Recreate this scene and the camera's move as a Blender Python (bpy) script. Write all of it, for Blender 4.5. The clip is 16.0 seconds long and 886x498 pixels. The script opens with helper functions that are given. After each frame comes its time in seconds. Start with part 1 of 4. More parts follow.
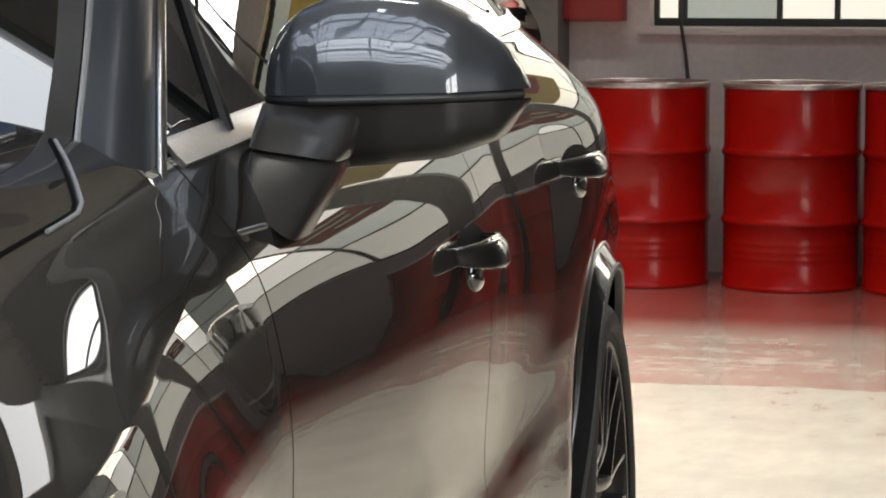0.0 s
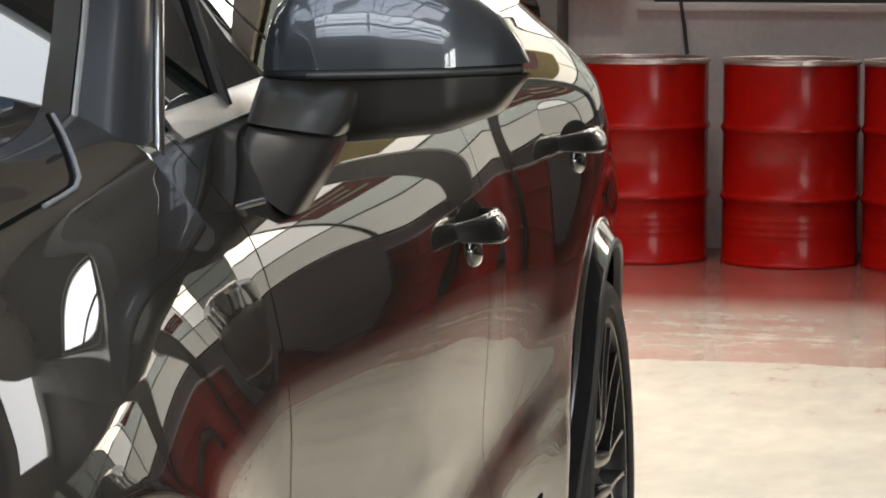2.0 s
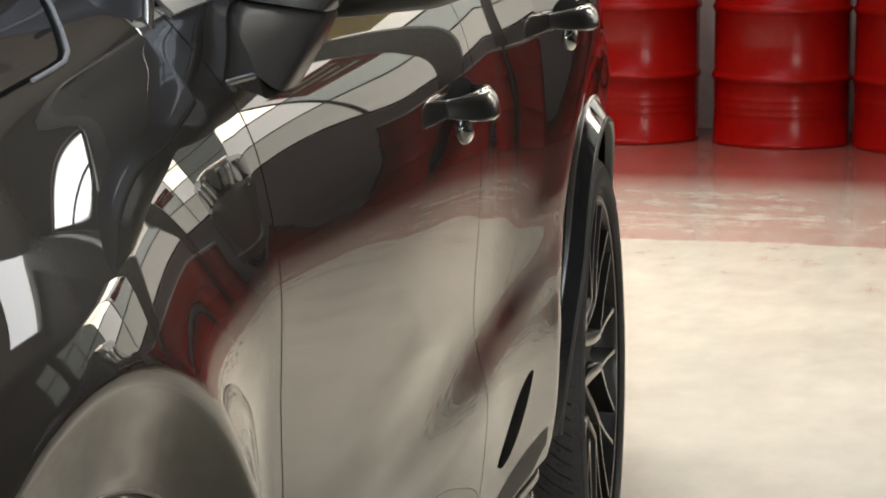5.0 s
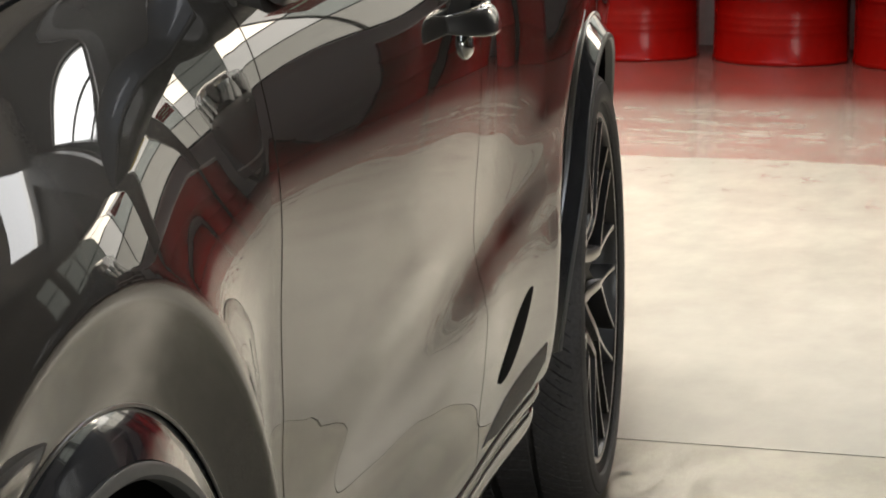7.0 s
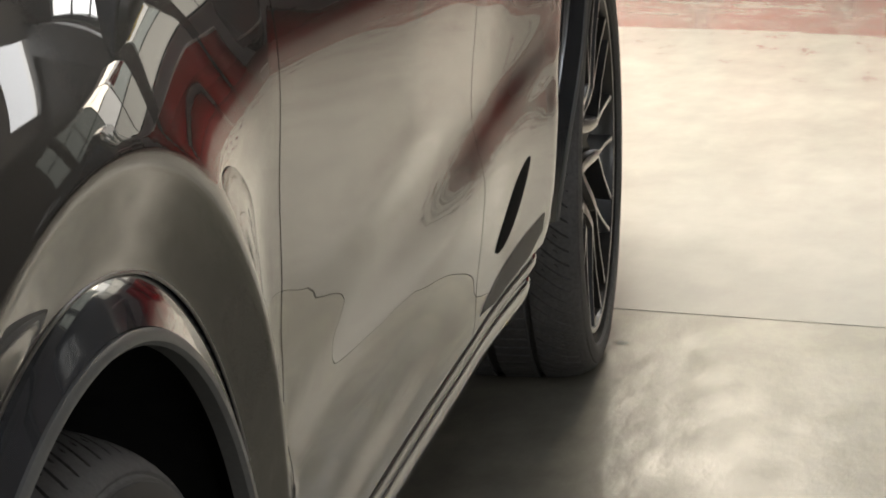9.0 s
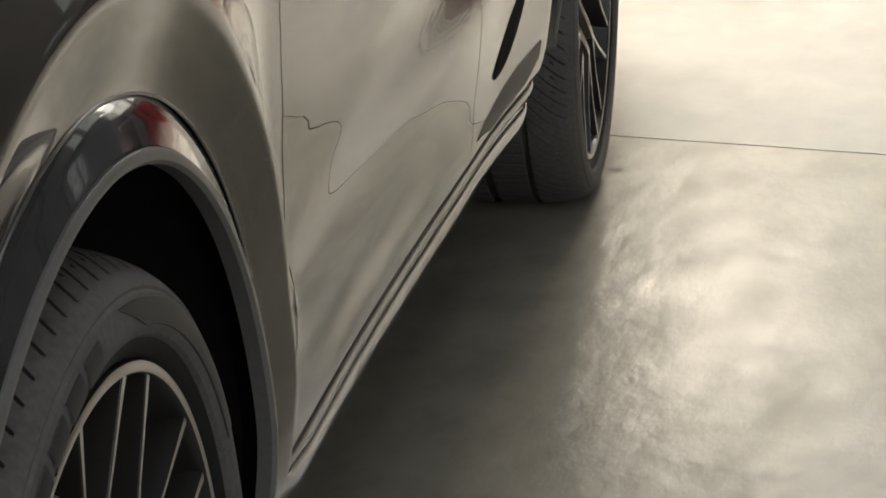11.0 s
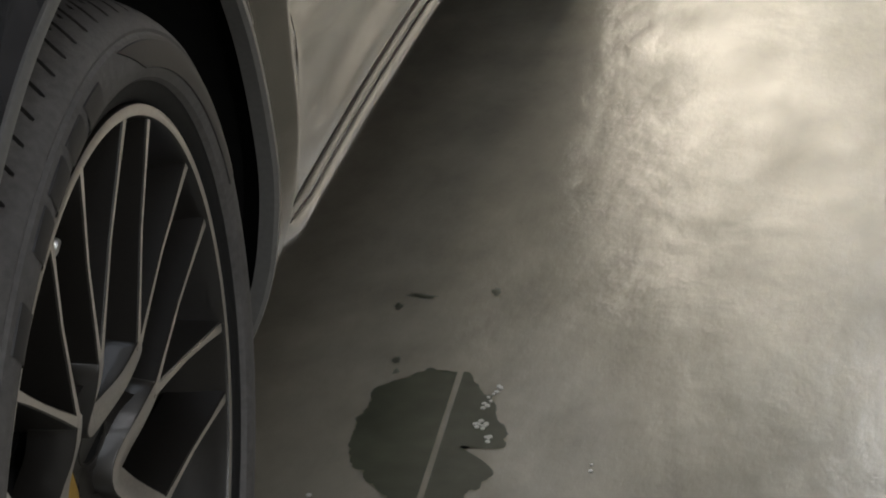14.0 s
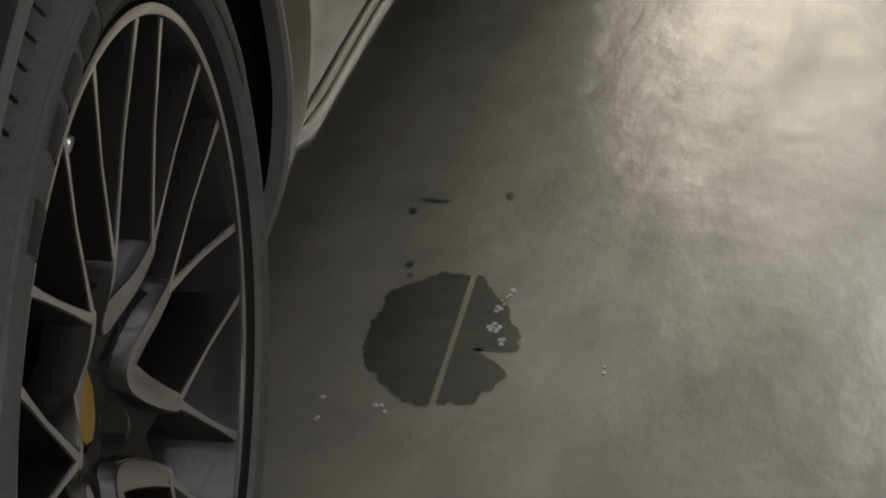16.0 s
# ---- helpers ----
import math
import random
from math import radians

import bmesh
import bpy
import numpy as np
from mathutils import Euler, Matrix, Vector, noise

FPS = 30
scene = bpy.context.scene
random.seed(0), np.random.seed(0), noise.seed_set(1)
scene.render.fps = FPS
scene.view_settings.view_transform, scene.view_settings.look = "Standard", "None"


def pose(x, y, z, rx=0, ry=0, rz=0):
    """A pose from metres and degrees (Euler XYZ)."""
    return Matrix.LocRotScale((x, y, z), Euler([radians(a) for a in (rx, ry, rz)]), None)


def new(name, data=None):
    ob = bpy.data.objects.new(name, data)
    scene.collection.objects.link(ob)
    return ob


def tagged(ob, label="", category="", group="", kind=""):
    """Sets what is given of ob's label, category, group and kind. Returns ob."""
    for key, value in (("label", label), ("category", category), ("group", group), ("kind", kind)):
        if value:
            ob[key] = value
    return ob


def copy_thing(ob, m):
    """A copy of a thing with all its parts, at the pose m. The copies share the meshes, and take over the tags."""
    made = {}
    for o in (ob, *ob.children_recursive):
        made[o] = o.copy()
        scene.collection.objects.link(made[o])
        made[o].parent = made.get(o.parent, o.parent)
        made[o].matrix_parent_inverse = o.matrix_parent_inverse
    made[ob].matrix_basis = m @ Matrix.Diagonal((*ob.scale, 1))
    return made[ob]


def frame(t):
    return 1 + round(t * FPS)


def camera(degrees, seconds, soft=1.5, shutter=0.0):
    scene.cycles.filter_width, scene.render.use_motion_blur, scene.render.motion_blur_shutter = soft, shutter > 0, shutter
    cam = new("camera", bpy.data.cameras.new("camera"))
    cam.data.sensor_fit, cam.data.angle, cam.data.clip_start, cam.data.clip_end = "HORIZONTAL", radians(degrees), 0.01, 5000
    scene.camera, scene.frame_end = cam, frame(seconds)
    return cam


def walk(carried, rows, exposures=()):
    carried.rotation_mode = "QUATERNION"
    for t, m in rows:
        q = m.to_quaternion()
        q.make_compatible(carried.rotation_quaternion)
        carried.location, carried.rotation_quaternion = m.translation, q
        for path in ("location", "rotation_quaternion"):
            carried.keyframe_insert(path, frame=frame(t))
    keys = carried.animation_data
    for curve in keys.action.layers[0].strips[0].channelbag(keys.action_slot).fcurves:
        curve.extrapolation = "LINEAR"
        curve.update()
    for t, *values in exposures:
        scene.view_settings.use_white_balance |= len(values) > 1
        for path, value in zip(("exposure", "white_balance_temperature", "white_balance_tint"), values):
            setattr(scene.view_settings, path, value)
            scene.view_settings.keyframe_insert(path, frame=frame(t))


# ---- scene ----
# ---------------------------------------------------------------- camera and walk
cam = camera(18.60, 16.0, soft=1.9)
ROWS = [  # seconds, eye, yaw, pitch, roll
    (0.0, 0.4791, -1.5998, 1.2753, 9.438, -5.849, -0.056),
    (0.5, 0.4790, -1.5986, 1.2754, 9.448, -5.756, -0.042),
    (1.0, 0.4789, -1.5975, 1.2754, 9.456, -5.711, -0.077),
    (1.5, 0.4788, -1.5963, 1.2750, 9.450, -5.859, -0.093),
    (2.0, 0.4789, -1.5953, 1.2740, 9.415, -6.355, -0.118),
    (2.5, 0.4789, -1.5942, 1.2730, 9.362, -6.824, -0.142),
    (3.0, 0.4789, -1.5931, 1.2721, 9.324, -7.267, -0.105),
    (3.5, 0.4789, -1.5920, 1.2712, 9.286, -7.663, -0.086),
    (4.0, 0.4789, -1.5910, 1.2703, 9.261, -8.081, -0.119),
    (6.5, 0.4787, -1.5914, 1.2675, 9.212, -10.141, -0.206),
    (7.0, 0.4786, -1.5915, 1.2668, 9.215, -10.622, -0.209),
    (7.5, 0.4786, -1.5916, 1.2661, 9.200, -11.107, -0.185),
    (8.0, 0.4786, -1.5918, 1.2650, 9.164, -11.761, -0.194),
    (10.5, 0.4909, -1.6528, 1.2728, 9.169, -16.003, -0.231),
    (11.0, 0.4934, -1.6651, 1.2743, 9.136, -16.899, -0.195),
    (11.5, 0.4935, -1.6640, 1.2709, 9.138, -17.707, -0.139),
    (12.0, 0.4935, -1.6630, 1.2674, 9.153, -18.622, -0.026),
    (12.5, 0.4936, -1.6619, 1.2640, 9.153, -19.469, -0.031),
    (13.0, 0.4937, -1.6609, 1.2607, 9.175, -20.271, -0.140),
    (13.5, 0.4937, -1.6598, 1.2574, 9.188, -21.038, -0.113),
    (14.0, 0.4953, -1.6629, 1.2550, 9.227, -21.801, -0.129),
    (14.5, 0.4968, -1.6659, 1.2526, 9.308, -22.546, -0.080),
    (15.0, 0.4982, -1.6690, 1.2503, 9.443, -23.214, -0.092),
    (15.5, 0.4996, -1.6717, 1.2487, 9.545, -23.476, -0.033),
    (16.0, 0.5010, -1.6744, 1.2474, 9.618, -23.614, 0.057),
]
EXPOSURES = [(0.0, 0.26), (8.2, 0.26), (10.3, 0.50), (13.0, 0.54), (16.0, 0.32)]

walk(cam, [(t, pose(x, y, z, 0, 0, yaw) @ pose(0, 0, 0, 90 + pitch) @ pose(0, 0, 0, 0, 0, -roll)) for t, x, y, z, yaw, pitch, roll in ROWS],
     exposures=EXPOSURES)

# ---------------------------------------------------------------- light
world = bpy.data.worlds.new("sky")
scene.world = world
world.use_nodes = True
wn = world.node_tree.nodes
sky = wn.new("ShaderNodeTexSky")
sky.sky_type = "NISHITA"
sky.sun_disc = False
sky.sun_elevation, sky.sun_rotation = radians(48), radians(120)
world.node_tree.links.new(sky.outputs[0], wn["Background"].inputs[0])
wn["Background"].inputs[1].default_value = 0.12

HALL = -6.0                      # turn of the hall against the car, degrees
HM = pose(0, 0, 0, 0, 0, HALL)   # hall axes: x to the right along the back wall, y towards it


def daylight(name, m, sx, sy, radiance, colour=(1, 1, 1), spread=180):
    """Sky light standing in the opening of a skylight or window; shines along its own -z."""
    data = bpy.data.lights.new(name, "AREA")
    data.shape, data.size, data.size_y = "RECTANGLE", sx, sy
    data.energy, data.color = radiance * math.pi * sx * sy, colour
    data.spread = radians(spread)
    ob = new(name, data)
    ob.matrix_world = m
    return ob


# ---------------------------------------------------------------- materials
def mat(name, base, rough=0.5, metal=0.0, coat=0.0, coat_rough=0.03, grain=0.0, scale=40.0, vary=0.0, vary_scale=3.0,
        bump=0.0, bump_scale=200.0, spec=0.5, rough_vary=0.0):
    """Principled material with colour variation at two scales, roughness variation and fine relief."""
    m = bpy.data.materials.new(name)
    m.use_nodes = True
    nt = m.node_tree
    p = nt.nodes["Principled BSDF"]
    p.inputs["Base Color"].default_value = (*base, 1)
    p.inputs["Roughness"].default_value = rough
    p.inputs["Metallic"].default_value = metal
    p.inputs["Coat Weight"].default_value = coat
    p.inputs["Coat Roughness"].default_value = coat_rough
    p.inputs["Specular IOR Level"].default_value = spec
    co = nt.nodes.new("ShaderNodeTexCoord")

    def noise_node(s, detail=4.0):
        n = nt.nodes.new("ShaderNodeTexNoise")
        n.inputs["Scale"].default_value, n.inputs["Detail"].default_value = s, detail
        nt.links.new(co.outputs["Object"], n.inputs["Vector"])
        return n

    def rescale(node, lo, hi):
        r = nt.nodes.new("ShaderNodeMapRange")
        r.inputs["From Min"].default_value, r.inputs["From Max"].default_value = 0.3, 0.7
        r.inputs["To Min"].default_value, r.inputs["To Max"].default_value = lo, hi
        nt.links.new(node.outputs["Fac"], r.inputs["Value"])
        return r

    if grain or vary:
        a, b = rescale(noise_node(scale), 1 - grain, 1 + grain), rescale(noise_node(vary_scale), 1 - vary, 1 + vary)
        mul = nt.nodes.new("ShaderNodeMath")
        mul.operation = "MULTIPLY"
        nt.links.new(a.outputs[0], mul.inputs[0]), nt.links.new(b.outputs[0], mul.inputs[1])
        sc = nt.nodes.new("ShaderNodeVectorMath")
        sc.operation = "SCALE"
        sc.inputs[0].default_value = base
        nt.links.new(mul.outputs[0], sc.inputs["Scale"])
        nt.links.new(sc.outputs[0], p.inputs["Base Color"])
    if rough_vary:
        r = rescale(noise_node(vary_scale * 2.3), max(rough - rough_vary, 0), rough + rough_vary)
        nt.links.new(r.outputs[0], p.inputs["Roughness"])
    if bump:
        b = nt.nodes.new("ShaderNodeBump")
        b.inputs["Strength"].default_value, b.inputs["Distance"].default_value = bump, 0.002
        nt.links.new(noise_node(bump_scale, 6).outputs["Fac"], b.inputs["Height"])
        nt.links.new(b.outputs[0], p.inputs["Normal"])
    return m


PAINT = mat("grey_metallic_paint", (0.046, 0.041, 0.035), 0.5, 0.5, spec=0.0, coat=1.0, coat_rough=0.012, grain=0.06, scale=900)
# body paint on the pillar, its dull bluish reflection mixed into the colour
PILLAR = mat("pillar_paint_with_reflection", (0.044, 0.046, 0.052), 0.36, 0.2, coat=0.25, coat_rough=0.2, grain=0.06, scale=500)
# pale metal standing in for the highlight along the arch trim
BEAD = mat("trim_edge_highlight", (0.42, 0.41, 0.40), 0.3, 1.0, grain=0.06, scale=200)
ARCH = mat("gloss_black_arch_trim", (0.030, 0.030, 0.032), 0.10, coat=1.0, coat_rough=0.02, grain=0.1, scale=30)
# highlight of the bonnet's chamfer, given as a pale colour of its own
EDGE = mat("bonnet_edge_highlight", (0.42, 0.42, 0.43), 0.45, 0.0, grain=0.15, scale=120)
PAINT_CAP = mat("blue_grey_metallic_paint", (0.155, 0.168, 0.186), 0.42, 0.7, coat=1.0, coat_rough=0.03, grain=0.06, scale=900)
GLOSS_BLACK = mat("gloss_black_trim", (0.012, 0.012, 0.013), 0.05, coat=0.6, grain=0.1, scale=30)
BLACK_PLASTIC = mat("black_plastic", (0.018, 0.018, 0.019), 0.5, bump=0.25, bump_scale=900, grain=0.15)
# near-black colour for the shade inside the handle recess
RECESS_SHADE = mat("handle_recess_shade", (0.006, 0.006, 0.006), 0.8, spec=0.15, grain=0.1, scale=60)
HANDLE = mat("dark_glossy_handle_paint", (0.05, 0.047, 0.044), 0.35, 0.6, coat=1.0, coat_rough=0.015, grain=0.06, scale=900)
HANDLE.node_tree.nodes["Principled BSDF"].inputs["Coat IOR"].default_value = 1.9
LIP = mat("satin_grey_arch_lip", (0.115, 0.112, 0.106), 0.42, 0.2, grain=0.08, scale=200)
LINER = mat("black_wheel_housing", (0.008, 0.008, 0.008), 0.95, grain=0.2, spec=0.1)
HOUSING = mat("satin_dark_plastic", (0.040, 0.037, 0.033), 0.30, coat=0.3, coat_rough=0.12, bump=0.1, bump_scale=900, grain=0.1)
RUBBER = mat("tyre_rubber", (0.076, 0.072, 0.070), 0.62, spec=0.28, grain=0.18, scale=160, vary=0.15, vary_scale=9, bump=0.2, bump_scale=700)
LETTER = mat("moulded_rubber", (0.024, 0.023, 0.023), 0.5, spec=0.3, grain=0.1, scale=160)
RUBBER_DARK = mat("smooth_tyre_rubber", (0.009, 0.009, 0.0092), 0.6, spec=0.16, grain=0.15, scale=160, bump=0.1, bump_scale=700)
RIM_DARK = mat("dark_gunmetal_rim", (0.014, 0.0125, 0.011), 0.34, 0.2, coat=0.2, coat_rough=0.05, grain=0.1, scale=250)
MACHINED = mat("machined_aluminium", (0.62, 0.59, 0.565), 0.42, 1.0, coat=0.3, grain=0.06, scale=400)
CHROME = mat("bright_chrome", (0.62, 0.62, 0.60), 0.06, 1.0)
SATIN = mat("satin_silver_trim", (0.80, 0.79, 0.78), 0.38, 1.0, grain=0.05, scale=200)
SATIN_BRIGHT = mat("polished_aluminium_trim", (0.72, 0.72, 0.71), 0.14, 1.0, grain=0.04, scale=200)
STEEL_BRAKE = mat("brake_disc_steel", (0.16, 0.155, 0.15), 0.4, 1.0, grain=0.2, scale=60)
YELLOW_CAP = mat("gold_crest", (0.42, 0.25, 0.03), 0.35, 0.5, grain=0.2, scale=120)
GLASS = mat("dark_car_glass", (0.010, 0.011, 0.011), 0.0, coat=1.0, coat_rough=0.0, grain=0.05)
DARK_CABIN = mat("dark_cabin_cloth", (0.02, 0.02, 0.02), 0.8, grain=0.2)
DRUM_RED = mat("red_drum_enamel", (0.27, 0.003, 0.0012), 0.26, spec=0.35, coat=0.25, coat_rough=0.08, grain=0.06, scale=30, vary=0.05, vary_scale=3)
DRUM_RIM = mat("bare_steel_drum_rim", (0.72, 0.66, 0.64), 0.36, 1.0, grain=0.12, scale=60)
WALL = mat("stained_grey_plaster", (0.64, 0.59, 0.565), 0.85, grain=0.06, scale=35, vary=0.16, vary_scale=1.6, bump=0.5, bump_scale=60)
WALL_DARK = mat("dark_grey_wall", (0.13, 0.126, 0.116), 0.7, grain=0.08, scale=30, vary=0.2, vary_scale=1.2, bump=0.3, bump_scale=80)
ROOF = mat("dark_roof_sheeting", (0.33, 0.315, 0.285), 0.8, grain=0.1, scale=12, vary=0.2, vary_scale=0.8)
STEEL = mat("painted_roof_steel", (0.15, 0.15, 0.145), 0.5, grain=0.1, scale=20)
FRAME = mat("dark_green_grey_window_frame", (0.045, 0.052, 0.048), 0.5, grain=0.12, scale=50)
RED_BOX = mat("red_painted_cabinet", (0.30, 0.018, 0.016), 0.45, grain=0.06, scale=30, vary=0.08)
YELLOW = mat("yellow_sign_board", (0.80, 0.62, 0.14), 0.5, grain=0.04, vary=0.05)
RED_SIGN = mat("red_sign_board", (0.42, 0.05, 0.04), 0.5, grain=0.04, vary=0.05)
RED_SIGN_LENS = mat("red_lamp_lens", (0.28, 0.01, 0.01), 0.12, grain=0.05)
CREAM = mat("cream_sign_paint", (0.80, 0.74, 0.55), 0.5, grain=0.04)
DARK_CAR = mat("black_car_paint", (0.095, 0.095, 0.098), 0.4, 0.3, coat=1.0, coat_rough=0.03, grain=0.08, scale=300)
ORANGE = mat("orange_indicator", (0.75, 0.22, 0.06), 0.3, grain=0.05)
CABLE = mat("grey_cable", (0.05, 0.05, 0.05), 0.6, grain=0.1)
PUDDLE = mat("oily_water", (0.056, 0.058, 0.040), 0.30, grain=0.15, scale=30, vary=0.2, vary_scale=9, spec=0.2)
PALE_SPECK = mat("pale_speck", (0.42, 0.41, 0.37), 0.7, grain=0.2, scale=300)
PALE_PANE = mat("frosted_pane", (0.85, 0.86, 0.84), 0.4, grain=0.03, vary=0.06, vary_scale=5)
GREEN_PANE = mat("dim_green_pane", (0.16, 0.17, 0.14), 0.3, grain=0.08, vary=0.15, vary_scale=4)


def glow(m, colour, strength):
    """Panes with bright daylight behind them."""
    p = m.node_tree.nodes["Principled BSDF"]
    p.inputs["Emission Color"].default_value = (*colour, 1)
    p.inputs["Emission Strength"].default_value = strength


PAINT_CAP.node_tree.nodes["Principled BSDF"].inputs["Coat IOR"].default_value = 2.2
glow(PALE_PANE, (1.0, 0.95, 0.85), 1.5)
BRIGHT_PANE = mat("clear_pane_with_sky", (0.85, 0.86, 0.84), 0.4, grain=0.03, vary=0.06, vary_scale=5)
glow(BRIGHT_PANE, (1.0, 0.88, 0.71), 5.4)
CREAM_PANE = mat("dusty_cream_pane", (0.45, 0.43, 0.36), 0.4, grain=0.08, scale=25, vary=0.15, vary_scale=5)
glow(CREAM_PANE, (1.0, 0.94, 0.80), 0.75)
glow(GREEN_PANE, (0.75, 0.78, 0.68), 0.38)
UPPER_PANE = mat("dusty_green_pane", (0.22, 0.23, 0.19), 0.3, grain=0.08, vary=0.15, vary_scale=4)
glow(UPPER_PANE, (0.84, 0.86, 0.76), 0.80)




def floor_material(name, gloss, bump, blotch, tone):
    """Power-floated concrete with dusty blotches, pits and a worn red painted strip towards the back wall."""
    m = mat(name, (0.40, 0.375, 0.335), 0.42, grain=0.0)
    nt, p = m.node_tree, m.node_tree.nodes["Principled BSDF"]
    N, L = nt.nodes.new, nt.links.new
    co = N("ShaderNodeTexCoord")

    def tex(scale, detail=6.0, rough=0.55, stretch=(1, 1, 1)):
        mp = N("ShaderNodeMapping")
        mp.inputs["Scale"].default_value = stretch
        L(co.outputs["Object"], mp.inputs["Vector"])
        n = N("ShaderNodeTexNoise")
        n.inputs["Scale"].default_value, n.inputs["Detail"].default_value, n.inputs["Roughness"].default_value = scale, detail, rough
        L(mp.outputs[0], n.inputs["Vector"])
        return n.outputs["Fac"]

    def ramp(src, stops):
        r = N("ShaderNodeValToRGB")
        while len(r.color_ramp.elements) < len(stops):
            r.color_ramp.elements.new(0.5)
        for e, (pos, c) in zip(r.color_ramp.elements, stops):
            e.position, e.color = pos, (*c, 1) if len(c) == 3 else c
        L(src, r.inputs[0])
        return r.outputs[0]

    def mixc(kind, fac, a, b):
        x = N("ShaderNodeMix")
        x.data_type, x.blend_type = "RGBA", kind
        if isinstance(fac, float):
            x.inputs[0].default_value = fac
        else:
            L(fac, x.inputs[0])
        L(a, x.inputs[6]), L(b, x.inputs[7])
        return x.outputs[2]

    base = ramp(tex(1.7, 6, 0.6), [(0.30, tuple(.90 * c for c in tone)), (0.5, tone), (0.70, tuple(1.10 * c for c in tone))])
    blot = ramp(tex(13, 7, 0.62, (1, .5, 1)), [(0.1, (1 - 1.6 * blotch,) * 3), (0.9, (1 + 1.6 * blotch,) * 3)])
    c = mixc("MULTIPLY", 1.0, base, blot)
    # worn red paint beyond the line y = 6.7 of the hall, streaked along the wall
    sep = N("ShaderNodeSeparateXYZ")
    L(co.outputs["Object"], sep.inputs[0])
    wob = N("ShaderNodeMath"); wob.operation = "MULTIPLY_ADD"
    L(tex(1.2, 4), wob.inputs[0]); wob.inputs[1].default_value = 0.25
    L(sep.outputs["Y"], wob.inputs[2])
    zone = N("ShaderNodeMapRange")
    L(wob.outputs[0], zone.inputs["Value"])
    zone.inputs["From Min"].default_value, zone.inputs["From Max"].default_value = 6.79, 6.85
    wear = ramp(tex(2.6, 8, 0.72, (0.16, 3.2, 1)), [(0.42, (0.08, 0.08, 0.08)), (0.62, (0.60, 0.60, 0.60))])
    k = N("ShaderNodeMath"); k.operation = "MULTIPLY"
    keep = N("ShaderNodeMapRange")           # fuller red by the drums: paint plus their reflection, coloured in
    L(wob.outputs[0], keep.inputs["Value"])
    keep.inputs["From Min"].default_value, keep.inputs["From Max"].default_value = 7.75, 8.45
    keep.inputs["To Min"].default_value, keep.inputs["To Max"].default_value = 0.0, 0.90
    worn = N("ShaderNodeMath"); worn.operation = "MAXIMUM"
    edge = N("ShaderNodeMapRange")           # a fresher stripe along the paint's edge
    L(wob.outputs[0], edge.inputs["Value"])
    edge.inputs["From Min"].default_value, edge.inputs["From Max"].default_value = 6.84, 7.15
    edge.inputs["To Min"].default_value, edge.inputs["To Max"].default_value = 0.50, 0.0
    most = N("ShaderNodeMath"); most.operation = "MAXIMUM"
    L(keep.outputs[0], most.inputs[0]), L(edge.outputs[0], most.inputs[1])
    L(most.outputs[0], worn.inputs[0]), L(wear, worn.inputs[1])
    L(zone.outputs[0], k.inputs[0]), L(worn.outputs[0], k.inputs[1])
    red = ramp(tex(5, 5), [(0.3, (0.105, 0.013, 0.010)), (0.7, (0.165, 0.024, 0.019))])
    c = mixc("MIX", k.outputs[0], c, red)
    L(c, p.inputs["Base Color"])
    rr = N("ShaderNodeMapRange")
    L(tex(11, 6, 0.55, (1, .45, 1)), rr.inputs["Value"])
    rr.inputs["From Min"].default_value, rr.inputs["From Max"].default_value = 0.3, 0.7
    rr.inputs["To Min"].default_value, rr.inputs["To Max"].default_value = gloss
    L(rr.outputs[0], p.inputs["Roughness"])
    sheen = N("ShaderNodeMapRange")          # trodden patches shine, dusty ones are dull
    L(tex(8, 8, 0.62, (1, .5, 1)), sheen.inputs["Value"])
    sheen.inputs["From Min"].default_value, sheen.inputs["From Max"].default_value = 0.36, 0.66
    sheen.inputs["To Min"].default_value, sheen.inputs["To Max"].default_value = 0.5 - 2 * blotch, 0.5 + 3 * blotch
    L(sheen.outputs[0], p.inputs["Specular IOR Level"])
    b = N("ShaderNodeBump")
    b.inputs["Strength"].default_value, b.inputs["Distance"].default_value = bump, 0.005
    L(tex(14, 7, 0.58, (1, .45, 1)), b.inputs["Height"])
    L(b.outputs[0], p.inputs["Normal"])
    return m


CONCRETE = floor_material("worn_concrete", (0.15, 0.265), 0.22, .05, (0.252, 0.235, 0.204))          # far bays, dusty and even
CONCRETE_OILY = floor_material("stained_concrete", (0.19, 0.268), 0.5, .17, (0.222, 0.204, 0.163))    # bays under the car, blotched and polished
JOINT = mat("dirty_joint", (0.11, 0.10, 0.085), 0.9, grain=0.3, scale=60)


# ---------------------------------------------------------------- mesh helpers
def link_mesh(name, bm, material, smooth=True, angle=35):
    me = bpy.data.meshes.new(name)
    bmesh.ops.recalc_face_normals(bm, faces=bm.faces)
    bm.to_mesh(me)
    bm.free()
    for m in (material if isinstance(material, (list, tuple)) else [material]):
        me.materials.append(m)
    if smooth:
        me.shade_smooth()
        me.set_sharp_from_angle(angle=radians(angle))
    return me


def part(name, bm, material, parent, label="", smooth=True, angle=35):
    """Links a bmesh as one mesh object under a thing or under a part."""
    ob = new(name, link_mesh(name, bm, material, smooth, angle))
    ob.parent = parent
    if label:
        ob["label"] = label
    return ob


def thing(name, label, category, m=Matrix(), group="", kind=""):
    ob = new(name)
    ob.matrix_world = m
    return tagged(ob, label, category, group, kind)


